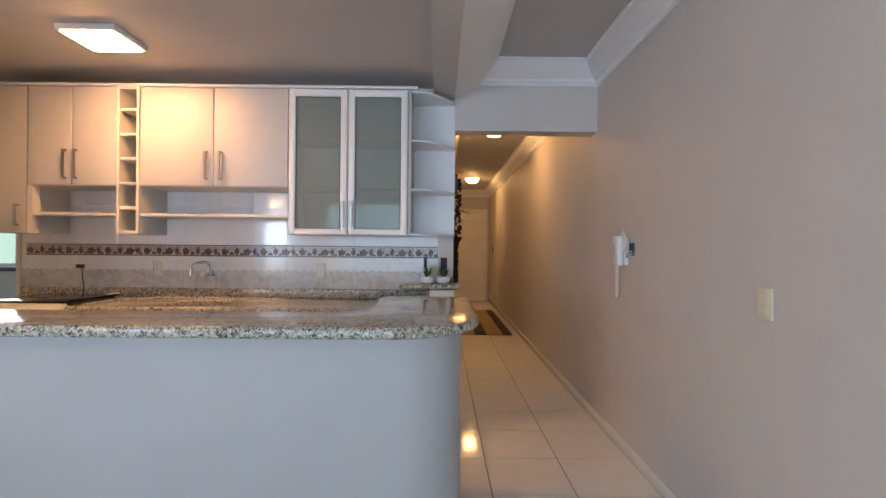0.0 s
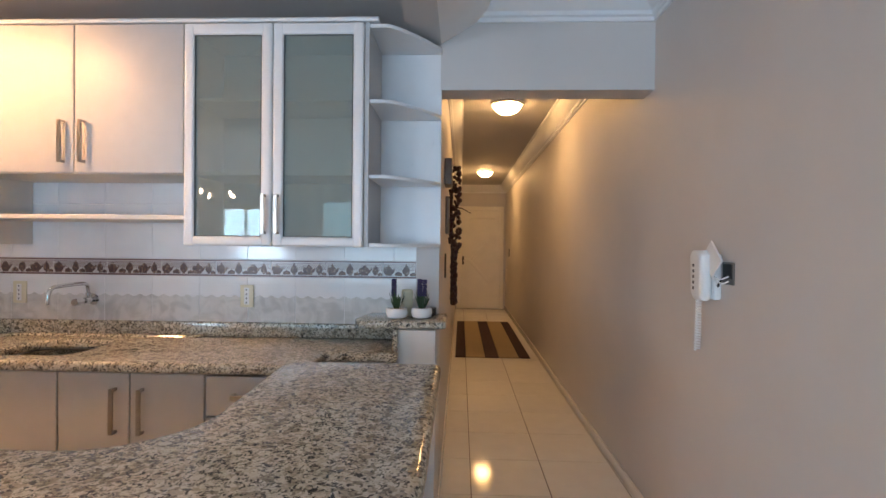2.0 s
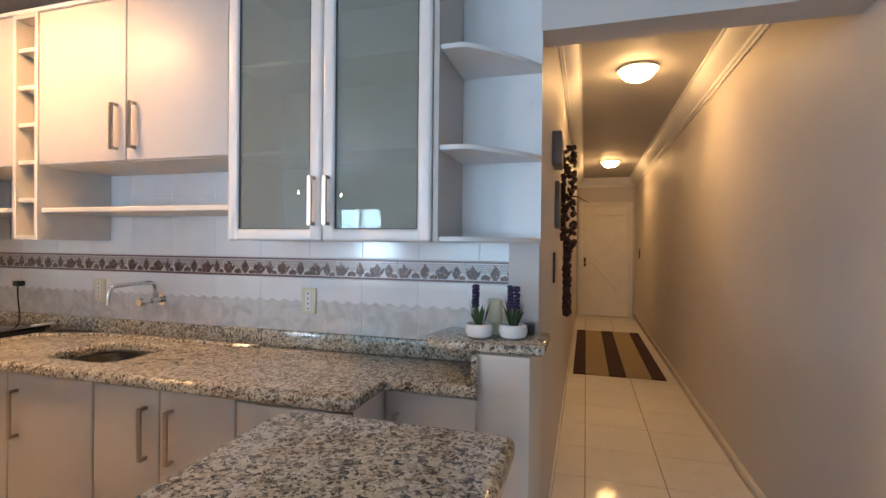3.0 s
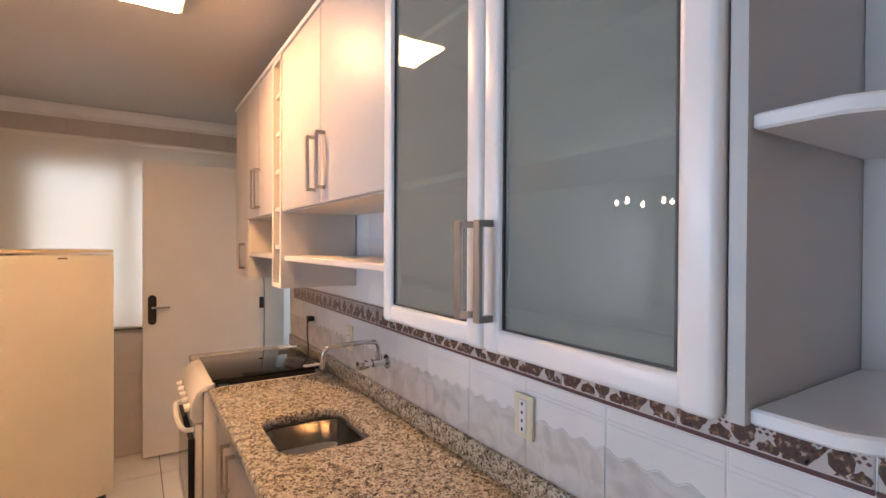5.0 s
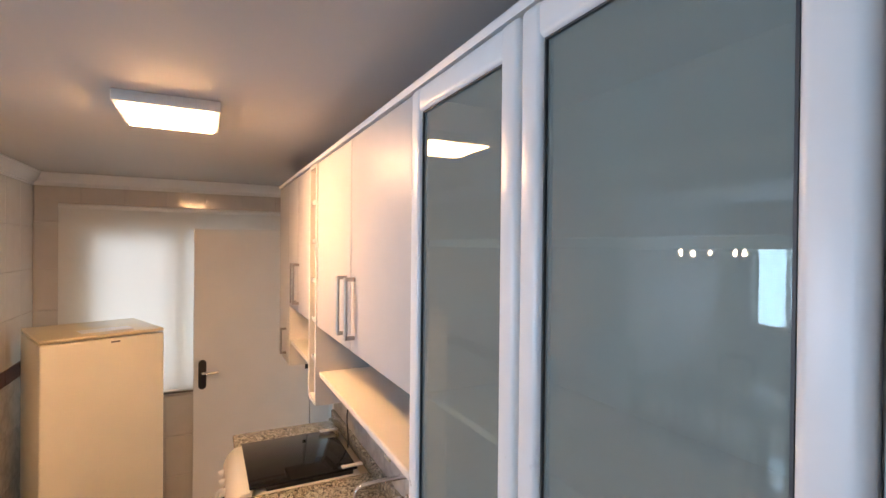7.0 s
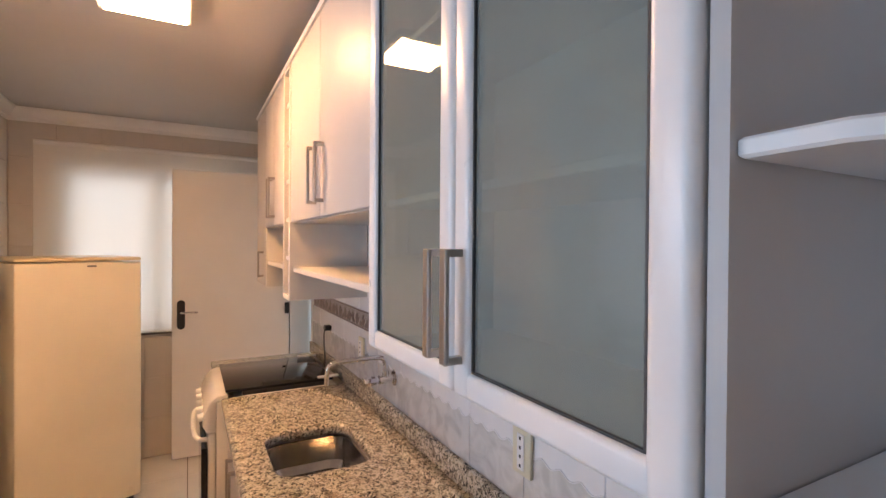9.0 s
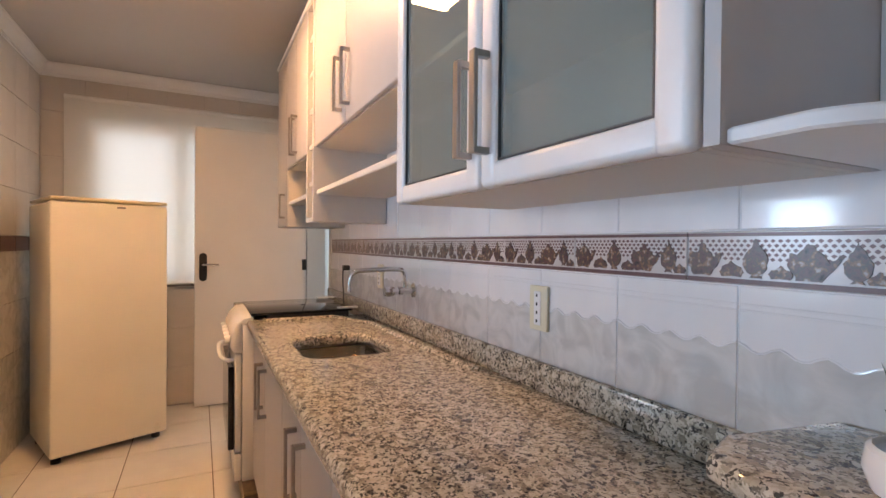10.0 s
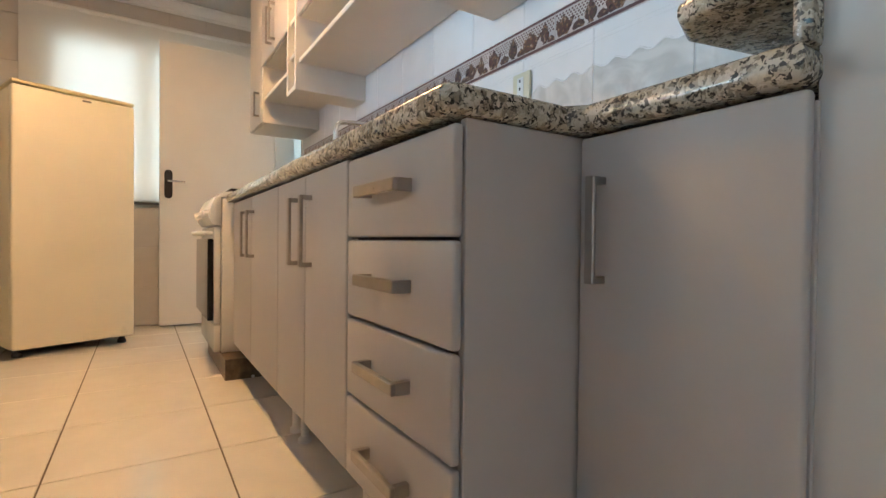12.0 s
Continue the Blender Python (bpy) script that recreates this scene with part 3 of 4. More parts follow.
c = thing("base_cabinet", (-0.26, 3.54, 0), "shallow recessed base cabinet with one plain door", "cabinet", "base cabinets")
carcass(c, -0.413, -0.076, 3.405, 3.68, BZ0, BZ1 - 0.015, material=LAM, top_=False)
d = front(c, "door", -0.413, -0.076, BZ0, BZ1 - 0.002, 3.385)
bar_handle(d, -0.362, 3.385, 0.605, 0.778)
for x in (-0.38, -0.13):
    part("foot", lathe(bmesh.new(), [(0.022, 0.0), (0.022, 0.012), (0.014, 0.02), (0.014, 0.12), (0.024, 0.149)], x, 3.45, 0, 12), WHITEP, c)

# ---- cooker ----
c = thing("cooker", (-2.72, 3.4, 0), "white freestanding cooker with black glass lid and oven door", "cooker")
part("body", boxbm(-3.005, -2.435, 3.085, 3.66, 0.105, 0.88, r=0.008), ENAMEL, c)
part("plinth", boxbm(-2.99, -2.30, 3.085, 3.6, 0.0, 0.10), STONEB, c, "brown stone plinth")
panel = [(3.084, 0.74), (3.045, 0.745), (3.028, 0.775), (3.034, 0.83), (3.056, 0.88), (3.088, 0.908), (3.135, 0.915), (3.135, 0.882), (3.084, 0.881)]
cp = part("control_panel", prism(panel, -3.005, -2.435, r=0.004, seg=2, axis="x"), ENAMEL, c)
for k in range(5):
    bm = bmesh.new()
    tube(bm, [(-2.94 + 0.11 * k, 3.036, 0.805), (-2.94 + 0.11 * k, 3.010, 0.80)], 0.019, 14)
    part("knob", bm, WHITEP, cp, "white round knob")
od = part("oven_door", boxbm(-3.0, -2.44, 3.05, 3.083, 0.25, 0.735, r=0.01), ENAMEL, c)
part("window", boxbm(-2.998, -2.438, 3.022, 3.049, 0.27, 0.675, r=0.004, seg=1), BLACKG, od, "black oven glass")
part("handle", tube(bmesh.new(), [(-2.96, 3.049, 0.70), (-2.96, 3.0, 0.705), (-2.72, 2.988, 0.705), (-2.48, 3.0, 0.705), (-2.48, 3.049, 0.70)], 0.011, 10, 2), WHITEP, od, "white bow handle")
part("drawer", boxbm(-3.0, -2.44, 3.05, 3.083, 0.11, 0.245, r=0.008), ENAMEL, c)
part("hob", boxbm(-3.0, -2.44, 3.152, 3.655, 0.881, 0.893, r=0.004), ENAMEL, c)
part("glass_lid", boxbm(-2.995, -2.445, 3.125, 3.64, 0.9165, 0.930, r=0.004, seg=2), BLACKG, c, "closed black glass lid")
part("lid_support", boxbm(-2.985, -2.455, 3.20, 3.62, 0.8935, 0.916), BLACKP, c, "black frame under the lid")
for x in (-2.975, -2.46):
    part("hinge", boxbm(x - 0.014, x + 0.014, 3.56, 3.67, 0.9305, 0.940, r=0.004), WHITEP, c, "white lid hinge bar")

# ---- tap, sockets, cord ----
c = thing("wall_tap", (-1.77, WY, 1.05), "chrome wall-mounted kitchen tap with long swivel spout", "tap")
bm = bmesh.new()
tube(bm, [(-1.77, WY - 0.001, 1.086), (-1.77, 3.703, 1.086)], 0.03, 18)
part("flange", bm, CHROME, c)
part("valve", tube(bmesh.new(), [(-1.77, 3.703, 1.086), (-1.77, 3.64, 1.086)], [0.014, 0.018, 0.018], 14), CHROME, c)
part("knob", tube(bmesh.new(), [(-1.77, 3.64, 1.085), (-1.77, 3.625, 1.085), (-1.77, 3.60, 1.084), (-1.77, 3.575, 1.084)], [0.012, 0.016, 0.021, 0.018], 8), CHROME, c)
part("riser", tube(bmesh.new(), [(-1.77, 3.668, 1.09), (-1.77, 3.668, 1.125)], 0.013, 12), CHROME, c)
part("spout", tube(bmesh.new(), [(-1.77, 3.668, 1.12), (-1.77, 3.666, 1.165), (-1.77, 3.64, 1.178), (-1.777, 3.50, 1.174), (-1.78, 3.448, 1.170), (-1.785, 3.436, 1.14), (-1.787, 3.434, 1.088)], 0.0095, 12, 2), CHROME, c)


def wall_plate(x, z, label, name="wall_socket"):
    c = thing(name, (x, WY, z - 0.06), label, "socket")
    part("plate", boxbm(x - 0.037, x + 0.037, WY - 0.012, WY - 0.001, z - 0.06, z + 0.06, r=0.005), CREAMP, c)
    part("insert", boxbm(x - 0.014, x + 0.014, WY - 0.015, WY - 0.0122, z - 0.045, z + 0.045, r=0.0015, seg=1), WHITEP, c)
    for dz in (-0.034, -0.011, 0.011, 0.034):
        part("hole", boxbm(x - 0.003, x + 0.003, WY - 0.016, WY - 0.0152, z + dz - 0.004, z + dz + 0.004), BLACKP, c)


wall_plate(-0.925, 1.115, "cream plastic power socket on the tiled wall")
wall_plate(-2.18, 1.12, "cream plastic blank plate on the tiled wall", "wall_plate")
c = thing("plug_and_cord", (-2.765, WY - 0.02, 1.1), "black plug with a hanging cord in the tiled wall", "plug")
part("plug", boxbm(-2.79, -2.742, 3.67, WY - 0.001, 1.12, 1.15, r=0.006), BLACKP, c)
part("cord", tube(bmesh.new(), [(-2.745, 3.675, 1.135), (-2.73, 3.66, 1.12), (-2.725, 3.66, 1.04), (-2.72, 3.665, 0.98), (-2.725, 3.665, 0.915)], 0.004, 8, 2), BLACKP, c)

# ---- kitchen lamp ----
c = thing("ceiling_light", (-1.99, 2.82, KTOP), "lit square surface-mounted ceiling panel with warm glow", "ceiling light")
part("frame", boxbm(-2.16, -1.825, 2.672, 2.978, 2.4995, KTOP - 0.001, r=0.003), FRAMEW, c)
part("diffuser", boxbm(-2.14, -1.845, 2.688, 2.962, 2.490, 2.4985, r=0.004), LAMPK, c, "glowing warm diffuser")

# ---- refrigerator ----
c = thing("refrigerator", (-3.66, 2.32, 0), "cream-white single-door refrigerator, slightly turned in the corner", "refrigerator")
ORG[c] = Vector()
c.rotation_euler = (0, 0, radians(112.4))
part("body", boxbm(-0.302, 0.302, -0.225, 0.29, 0.045, 1.505, r=0.012), FRIDGE, c)
part("door", boxbm(-0.302, 0.302, -0.29, -0.232, 0.05, 1.509, r=0.012, seg=3), FRIDGE, c)
part("top_cap", boxbm(-0.302, 0.302, -0.285, 0.29, 1.516, 1.537, r=0.008, seg=3), FRIDGETOP, c, "plastic top coloured gold for the lamp's reflection")
part("top_insert", boxbm(-0.10, 0.16, -0.20, -0.08, 1.5375, 1.541, r=0.001, seg=1), WHITEP, c)
part("badge", boxbm(0.02, 0.065, -0.294, -0.2905, 1.482, 1.492, r=0.001, seg=1), GREYB, c, "small plain grey badge")
for x in (-0.26, 0.26):
    part("foot", lathe(bmesh.new(), [(0.025, 0), (0.025, 0.02), (0.015, 0.03), (0.015, 0.044)], x, -0.21, 0, 12), BLACKP, c)
    part("foot", lathe(bmesh.new(), [(0.025, 0), (0.025, 0.02), (0.015, 0.03), (0.015, 0.044)], x, 0.22, 0, 12), BLACKP, c)
part("base_tray", boxbm(-0.28, 0.28, -0.18, 0.27, 0.03, 0.044), BLACKP, c)

# ---- service door, kitchen window, blind ----
c = thing("service_door", (-4.06, 3.70, 0), "plain white door standing open against the window", "door", kind="structure")
leaf = part("leaf", boxbm(-4.075, -4.04, 2.86, 3.70, 0.012, 2.172, r=0.003, seg=1), DOORP, c)
h = part("handle_plate", prism(arc(2.92, 1.172, 0.027, 0, 180, 8) + arc(2.92, 1.008, 0.027, 180, 360, 8), -4.039, -4.03, axis="x"), DARKM, leaf, "dark bronze handle plate")
part("lever", tube(bmesh.new(), [(-4.031, 2.92, 1.11), (-3.985, 2.92, 1.11), (-3.98, 2.935, 1.11), (-3.98, 3.03, 1.108)], 0.009, 10, 1), CHROME, h)
for z in (0.25, 1.10, 1.95):
    part("hinge", boxbm(-4.039, -4.034, 3.665, 3.70, z - 0.045, z + 0.045), DARKM, leaf)
c = thing("door_frame", (-3.66, WY, 0), "white painted doorway frame to the laundry", "door frame", kind="structure")
for x0, x1 in ((-4.08, -4.045), (-3.275, -3.24)):
    part("jamb", boxbm(x0, x1, WY - 0.002, WY + 0.152, 0, 2.2), DOORP, c)
part("head", boxbm(-4.045, -3.275, WY - 0.002, WY + 0.152, 2.175, 2.2), DOORP, c)


def window(name, axis, at, u0, u1, z0, z1, mull, label, fw=0.04):
    """A sliding window in a wall's opening: frame, mullions and panes."""
    mid = (at, (u0 + u1) / 2, z0) if axis == "x" else ((u0 + u1) / 2, at, z0)
    c = thing(name, mid, label, "window", kind="structure")

    def slabby(nm, a, b, lo, hi, t, m):
        part(nm, boxbm(at - t, at + t, a, b, lo, hi) if axis == "x" else boxbm(a, b, at - t, at + t, lo, hi), m, c)
    slabby("sill_rail", u0, u1, z0, z0 + 0.04, 0.03, ALU)
    slabby("head_rail", u0, u1, z1 - fw, z1, 0.03, ALU)
    us = [u0, *mull, u1 - fw]
    for u in us:
        slabby("stile", u, u + fw, z0 + 0.041, z1 - fw - 0.001, 0.025, ALU)
    for a, b in zip(us, us[1:]):
        slabby("pane", a + fw + 0.001, b - 0.001, z0 + 0.041, z1 - fw - 0.001, 0.003, CLEAR)
    for o in c.children:
        if o.name.startswith("pane"):
            o.visible_shadow = False
    return c


window("window_kitchen", "x", -4.29, 2.14, 3.47, 0.97, 2.2, (2.71,), "white sliding kitchen window behind a blind", 0.11)
window("window_laundry", "y", 5.68, -5.7, -4.3, 1.03, 2.15, (-5.0,), "white sliding laundry window")
window("window_balcony", "y", -3.66, -2.5, 0.7, 0.0, 2.25, (-1.7, -0.9, -0.1), "white sliding balcony doors")
window("window_living", "y", -3.66, -4.5, -3.5, 0.9, 2.1, (-4.0,), "white sliding living room window")
struct("window_sill", boxbm(-4.2, -4.165, 2.2, 3.42, 0.935, 0.965, r=0.003), GREYB, "grey stone window sill", "sill")
c = thing("laundry_sill", (-5.0, 5.58, 0.98), "dark stone window sill", "sill", kind="structure")
part("board", boxbm(-5.74, -4.25, 5.54, 5.6, 0.985, 1.028, r=0.004), mat("blue_black_stone", (0.02, 0.03, 0.06), 0.3), c)
c = thing("roller_blind", (-4.17, 2.8, 0.96), "white translucent roller blind, fully lowered", "blind")
bm = bmesh.new()
n = 24
cols = [[bm.verts.new((-4.158 + 0.0025 * math.sin(k * 1.7), 2.035 + (3.60 - 2.035) * k / n, z)) for z in (0.965, 2.30)] for k in range(n + 1)]
for a, b in zip(cols, cols[1:]):
    bm.faces.new((a[0], b[0], b[1], a[1]))
part("fabric", bm, BLIND, c)
part("bottom_bar", tube(bmesh.new(), [(-4.158, 2.035, 0.96), (-4.158, 3.60, 0.96)], 0.008, 8), WHITEP, c)
part("roller", tube(bmesh.new(), [(-4.17, 2.035, 2.31), (-4.17, 3.60, 2.31)], 0.02, 12), WHITEP, c)

# ---- intercom, switch, wall pieces ----
c = thing("intercom_phone", (RX, 3.2, 1.0), "white wall intercom handset with coiled cord and loose cover", "intercom")
hs = [(3.135, 1.365), (3.12, 1.388), (3.055, 1.388), (3.035, 1.37), (3.03, 1.215), (3.045, 1.195), (3.105, 1.195), (3.127, 1.22)]
part("base", boxbm(RX - 0.03, RX - 0.001, 3.03, 3.12, 1.20, 1.375, r=0.008), WHITEP, c)
hd = part("handset", prism(hs, RX - 0.078, RX - 0.031, r=0.02, seg=4, axis="x"), WHITEP, c)
for k in range(5):
    part("key", boxbm(RX - 0.0785, RX - 0.0755, 3.085, 3.10, 1.235 + 0.022 * k, 1.247 + 0.022 * k, r=0.001, seg=1), BLACKP, hd)
part("cover_plate", prism([(3.03, 1.425), (2.955, 1.35), (3.02, 1.285), (3.10, 1.36)], RX - 0.045, RX - 0.037, r=0.002, seg=1, axis="x"), WHITEP, c, "loose white square cover hanging tilted")
part("wall_box", boxbm(RX - 0.006, RX - 0.001, 2.945, 3.02, 1.262, 1.345, r=0.002), GREYB, c, "open grey wall box")
part("box_recess", boxbm(RX - 0.0085, RX - 0.0062, 2.952, 3.013, 1.285, 1.338), BLACKP, c)
for dz in (0.0, 0.018):
    part("loose_wire", tube(bmesh.new(), [(RX - 0.01, 2.97, 1.275 + dz), (RX - 0.03, 2.985, 1.262 + dz), (RX - 0.035, 3.01, 1.285), (RX - 0.03, 3.03, 1.27 + dz)], 0.003, 6, 2), WHITEP, c, "thin pale loose wire")
part("wire", tube(bmesh.new(), [(RX - 0.01, 2.985, 1.30), (RX - 0.03, 3.0, 1.265), (RX - 0.02, 3.02, 1.25), (RX - 0.015, 3.035, 1.26)], 0.004, 6, 2), BLACKP, c)
bm = bmesh.new()
tube(bm, [(RX - 0.06 + 0.03 * k / 130 + 0.010 * math.cos(k * 0.9), 3.085 + 0.010 * math.sin(k * 0.9) + 0.07 * k / 130, 1.195 - 0.21 * k / 130) for k in range(131)], 0.003, 6)
part("coiled_cord", bm, WHITEP, c)
c = thing("light_switch", (RX, 1.75, 1.05), "cream plastic light switch plate on the greige wall", "switch")
part("plate", boxbm(RX - 0.01, RX - 0.001, 1.71, 1.79, 1.047, 1.167, r=0.004), CREAMP, c)
for z in (1.07, 1.112):
    part("rocker", boxbm(RX - 0.014, RX - 0.0102, 1.735, 1.765, z, z + 0.034, r=0.002, seg=1), CREAMP, c)

# ---- corridor ----
for y in (5.7, 9.8):
    c = thing("ceiling_light", (0.635, y, TOP), "lit frosted glass dome ceiling light", "ceiling light", "corridor lights")
    part("rim", lathe(bmesh.new(), [(0.15, -0.02), (0.155, -0.012), (0.15, -0.001)], 0.635, y, TOP, 28), WHITEP, c)
    part("dome", lathe(bmesh.new(), [(0.02, -0.098), (0.06, -0.093), (0.095, -0.075), (0.12, -0.048), (0.132, -0.021)], 0.635, y, TOP, 28), LAMPC, c, "glowing frosted glass dome")
c = thing("entrance_door", (0.63, END, 0), "cream painted entrance door with diagonal mouldings", "door", kind="structure")
part("leaf", boxbm(0.22, 1.06, END - 0.035, END - 0.001, 0.012, 2.17, r=0.003, seg=1), DOORC, c)
for x0, x1 in ((0.13, 0.218), (1.062, 1.15)):
    part("architrave", boxbm(x0, x1, END - 0.045, END - 0.001, 0, 2.26, r=0.006), DOORC, c)
part("architrave_head", boxbm(0.219, 1.061, END - 0.045, END - 0.001, 2.175, 2.26, r=0.006), DOORC, c)


def strip(x0, z0, x1, z1, w=0.035):
    d = Vector((x1 - x0, z1 - z0)).normalized() * w
    n = Vector((-d.y, d.x))
    return prism([(x0 + n.x, z0 + n.y), (x0 - n.x, z0 - n.y), (x1 - n.x, z1 - n.y), (x1 + n.x, z1 + n.y)], END - 0.062, END - 0.0352, r=0.006, seg=1, axis="y")


for a in ((0.45, 1.10, 0.93, 1.62), (0.42, 1.06, 0.90, 0.52), (0.26, 1.08, 0.42, 1.08), (0.34, 2.0, 0.96, 2.0)):
    part("moulding", strip(*a, w=0.03 if a[1] != 2.0 else 0.014), DOORC, c)
part("lock", boxbm(0.245, 0.285, END - 0.05, END - 0.0355, 0.98, 1.16, r=0.004), DARKM, c, "dark brass lock plate")
part("knob", tube(bmesh.new(), [(0.265, END - 0.05, 1.09), (0.265, END - 0.11, 1.09)], [0.012, 0.024], 12), DARKM, c)
c = thing("runner_rug", (0.625, 8.55, 0), "striped runner rug in dark brown and tan", "rug")
for x0, x1, m in ((0.16, 0.29, RUGD), (0.291, 0.53, RUGT), (0.531, 0.70, RUGD), (0.701, 0.95, RUGT), (0.951, 1.09, RUGD)):
    part("stripe", boxbm(x0, x1, 7.15, 9.95, 0.001, 0.014, r=0.004, seg=1), m, c)
c = thing("meter_box", (0.13, 4.45, 1.8), "small grey metal box on the corridor wall", "box")
part("case", boxbm(0.101, 0.15, 4.33, 4.56, 1.80, 1.97, r=0.005), GREYB, c)
c = thing("bell_box", (0.12, 4.75, 1.5), "small dark wall box behind the garland", "box")
part("case", boxbm(0.101, 0.125, 4.62, 4.84, 1.48, 1.75, r=0.005), GREYB, c)
c = thing("wall_switch", (0.11, 4.55, 1.2), "dark switch plate on the corridor wall", "switch")
part("plate", boxbm(0.101, 0.112, 4.5, 4.58, 1.17, 1.34, r=0.003), DARKM, c)
c = thing("hall_switch", (RX, 11.0, 1.2), "dark switch plate beside the entrance door", "switch")
part("plate", boxbm(RX - 0.012, RX - 0.001, 10.9, 11.0, 1.18, 1.34, r=0.003), DARKM, c)
g = thing("pod_garland", (0.17, 5.0, 0.95), "hanging garland of dark red-brown seed pods on the corridor wall", "garland")
rng = random.Random(4)
part("string", tube(bmesh.new(), [(0.12, 5.0, 2.04), (0.14, 5.0, 1.9), (0.14, 5.0, 0.93)], 0.006, 6), PODS, g)
for k in range(210):
    z = 2.02 - 0.0052 * k
    thick = 0.04 if z > 1.38 else 0.014
    bm = bmesh.new()
    a = rng.uniform(0, 6.28)
    s = rng.uniform(0.014, 0.024)
    bmesh.ops.create_icosphere(bm, subdivisions=1, radius=1, matrix=Matrix.LocRotScale((max(0.125, 0.16 + thick * math.cos(a)), 5.0 + thick * math.sin(a), z), Euler((rng.uniform(0, 3), rng.uniform(0, 3), a)), (s, s * 0.7, s * 1.2)))
    part("pod", bm, PODS, g)
part("twig", tube(bmesh.new(), [(0.16, 5.0, 1.70), (0.22, 4.97, 1.69), (0.29, 4.95, 1.65)], [0.006, 0.004, 0.002], 6), PODS, g)

# ---- plants and candle on the granite shelf ----
def plant(x, y, seed):
    r = random.Random(seed)
    c = thing("potted_plant", (x, y, 1.035), "small artificial lavender in a round white ceramic pot", "plant", "shelf plants")
    part("pot", lathe(bmesh.new(), [(0.03, 0), (0.046, 0.008), (0.053, 0.028), (0.05, 0.048), (0.045, 0.052), (0.043, 0.046), (0.01, 0.044)], x, y, 1.0385, 24), CERAM, c)
    bm = bmesh.new()
    for k in range(16):
        a, l = r.uniform(0, 6.28), r.uniform(0.05, 0.11)
        b0 = Vector((x + 0.012 * math.cos(a), y + 0.012 * math.sin(a), 1.075))
        tip = b0 + Vector((0.028 * math.cos(a), 0.028 * math.sin(a), l))
        w = Vector((-math.sin(a), math.cos(a), 0)) * 0.005
        m = b0.lerp(tip, 0.5) + Vector((0, 0, 0.012))
        v = [bm.verts.new(p) for p in (b0 - w * 0.4, b0 + w * 0.4, m + w, tip, m - w)]
        bm.faces.new(v)
    part("leaves", bm, LEAF, c)
    for k in range(3):
        a = r.uniform(0, 6.28)
        px, py = x + 0.018 * math.cos(a + 2 * k), y + 0.018 * math.sin(a + 2 * k)
        st = part("stem", tube(bmesh.new(), [(x, y, 1.07), (px, py, 1.16), (px, py, 1.215)], 0.003, 6), LEAF, c)
        bm = bmesh.new()
        for j in range(7):
            for i in range(5):
                q = 6.28 * i / 5 + j
                bmesh.ops.create_icosphere(bm, subdivisions=1, radius=0.006, matrix=Matrix.Translation((px + 0.007 * math.cos(q), py + 0.007 * math.sin(q), 1.15 + 0.012 * j + r.uniform(0, 0.004))))
        part("bloom", bm, LAV, st)


plant(-0.095, 3.51, 3)
plant(0.025, 3.53, 8)
solo("pillar_candle", lathe(bmesh.new(), [(0.028, 0), (0.029, 0.01), (0.029, 0.125), (0.024, 0.132), (0.004, 0.128)], -0.055, 3.60, 1.0385, 20), CANDLE, "cream pillar candle standing behind the plants", "candle", at=(-0.055, 3.60, 1.0385))
c = thing("small_tray", (0.07, 3.64, 1.036), "small dark box behind the flower pots", "box")
part("case", boxbm(0.04, 0.09, 3.62, 3.68, 1.0385, 1.075, r=0.003), DARKM, c)

# ---- dining end of the living room, seen in the glass doors ----
c = thing("dining_table", (-2.9, -0.5, 0), "dark wooden dining table", "table")
part("tabletop", boxbm(-3.6, -2.2, -0.95, -0.05, 0.72, 0.755, r=0.008), WOOD, c)
for x in (-3.5, -2.3):
    for y in (-0.86, -0.14):
        part("leg", boxbm(x - 0.035, x + 0.035, y - 0.035, y + 0.035, 0, 0.719, r=0.005), WOOD, c)


def dining_chair():
    c = thing("dining_chair", (0, 0, 0), "dark wooden dining chair with a crossed back", "chair", "chairs round the table")
    part("seat", boxbm(-0.21, 0.21, -0.21, 0.21, 0.44, 0.475, r=0.008), WOOD, c)
    for x in (-0.185, 0.185):
        part("leg", boxbm(x - 0.018, x + 0.018, -0.2, -0.164, 0, 0.439), WOOD, c)
        part("back_leg", boxbm(x - 0.018, x + 0.018, 0.174, 0.208, 0, 0.95, r=0.004), WOOD, c)
    part("top_rail", boxbm(-0.166, 0.166, 0.177, 0.205, 0.87, 0.95, r=0.005), WOOD, c)
    part("low_rail", boxbm(-0.166, 0.166, 0.18, 0.202, 0.55, 0.59), WOOD, c)
    part("cross_brace", tube(bmesh.new(), [(-0.16, 0.19, 0.59), (0.16, 0.19, 0.87)], 0.012, 8), WOOD, c)
    part("cross_brace", tube(bmesh.new(), [(0.16, 0.205, 0.59), (-0.16, 0.205, 0.87)], 0.012, 8), WOOD, c)
    return c


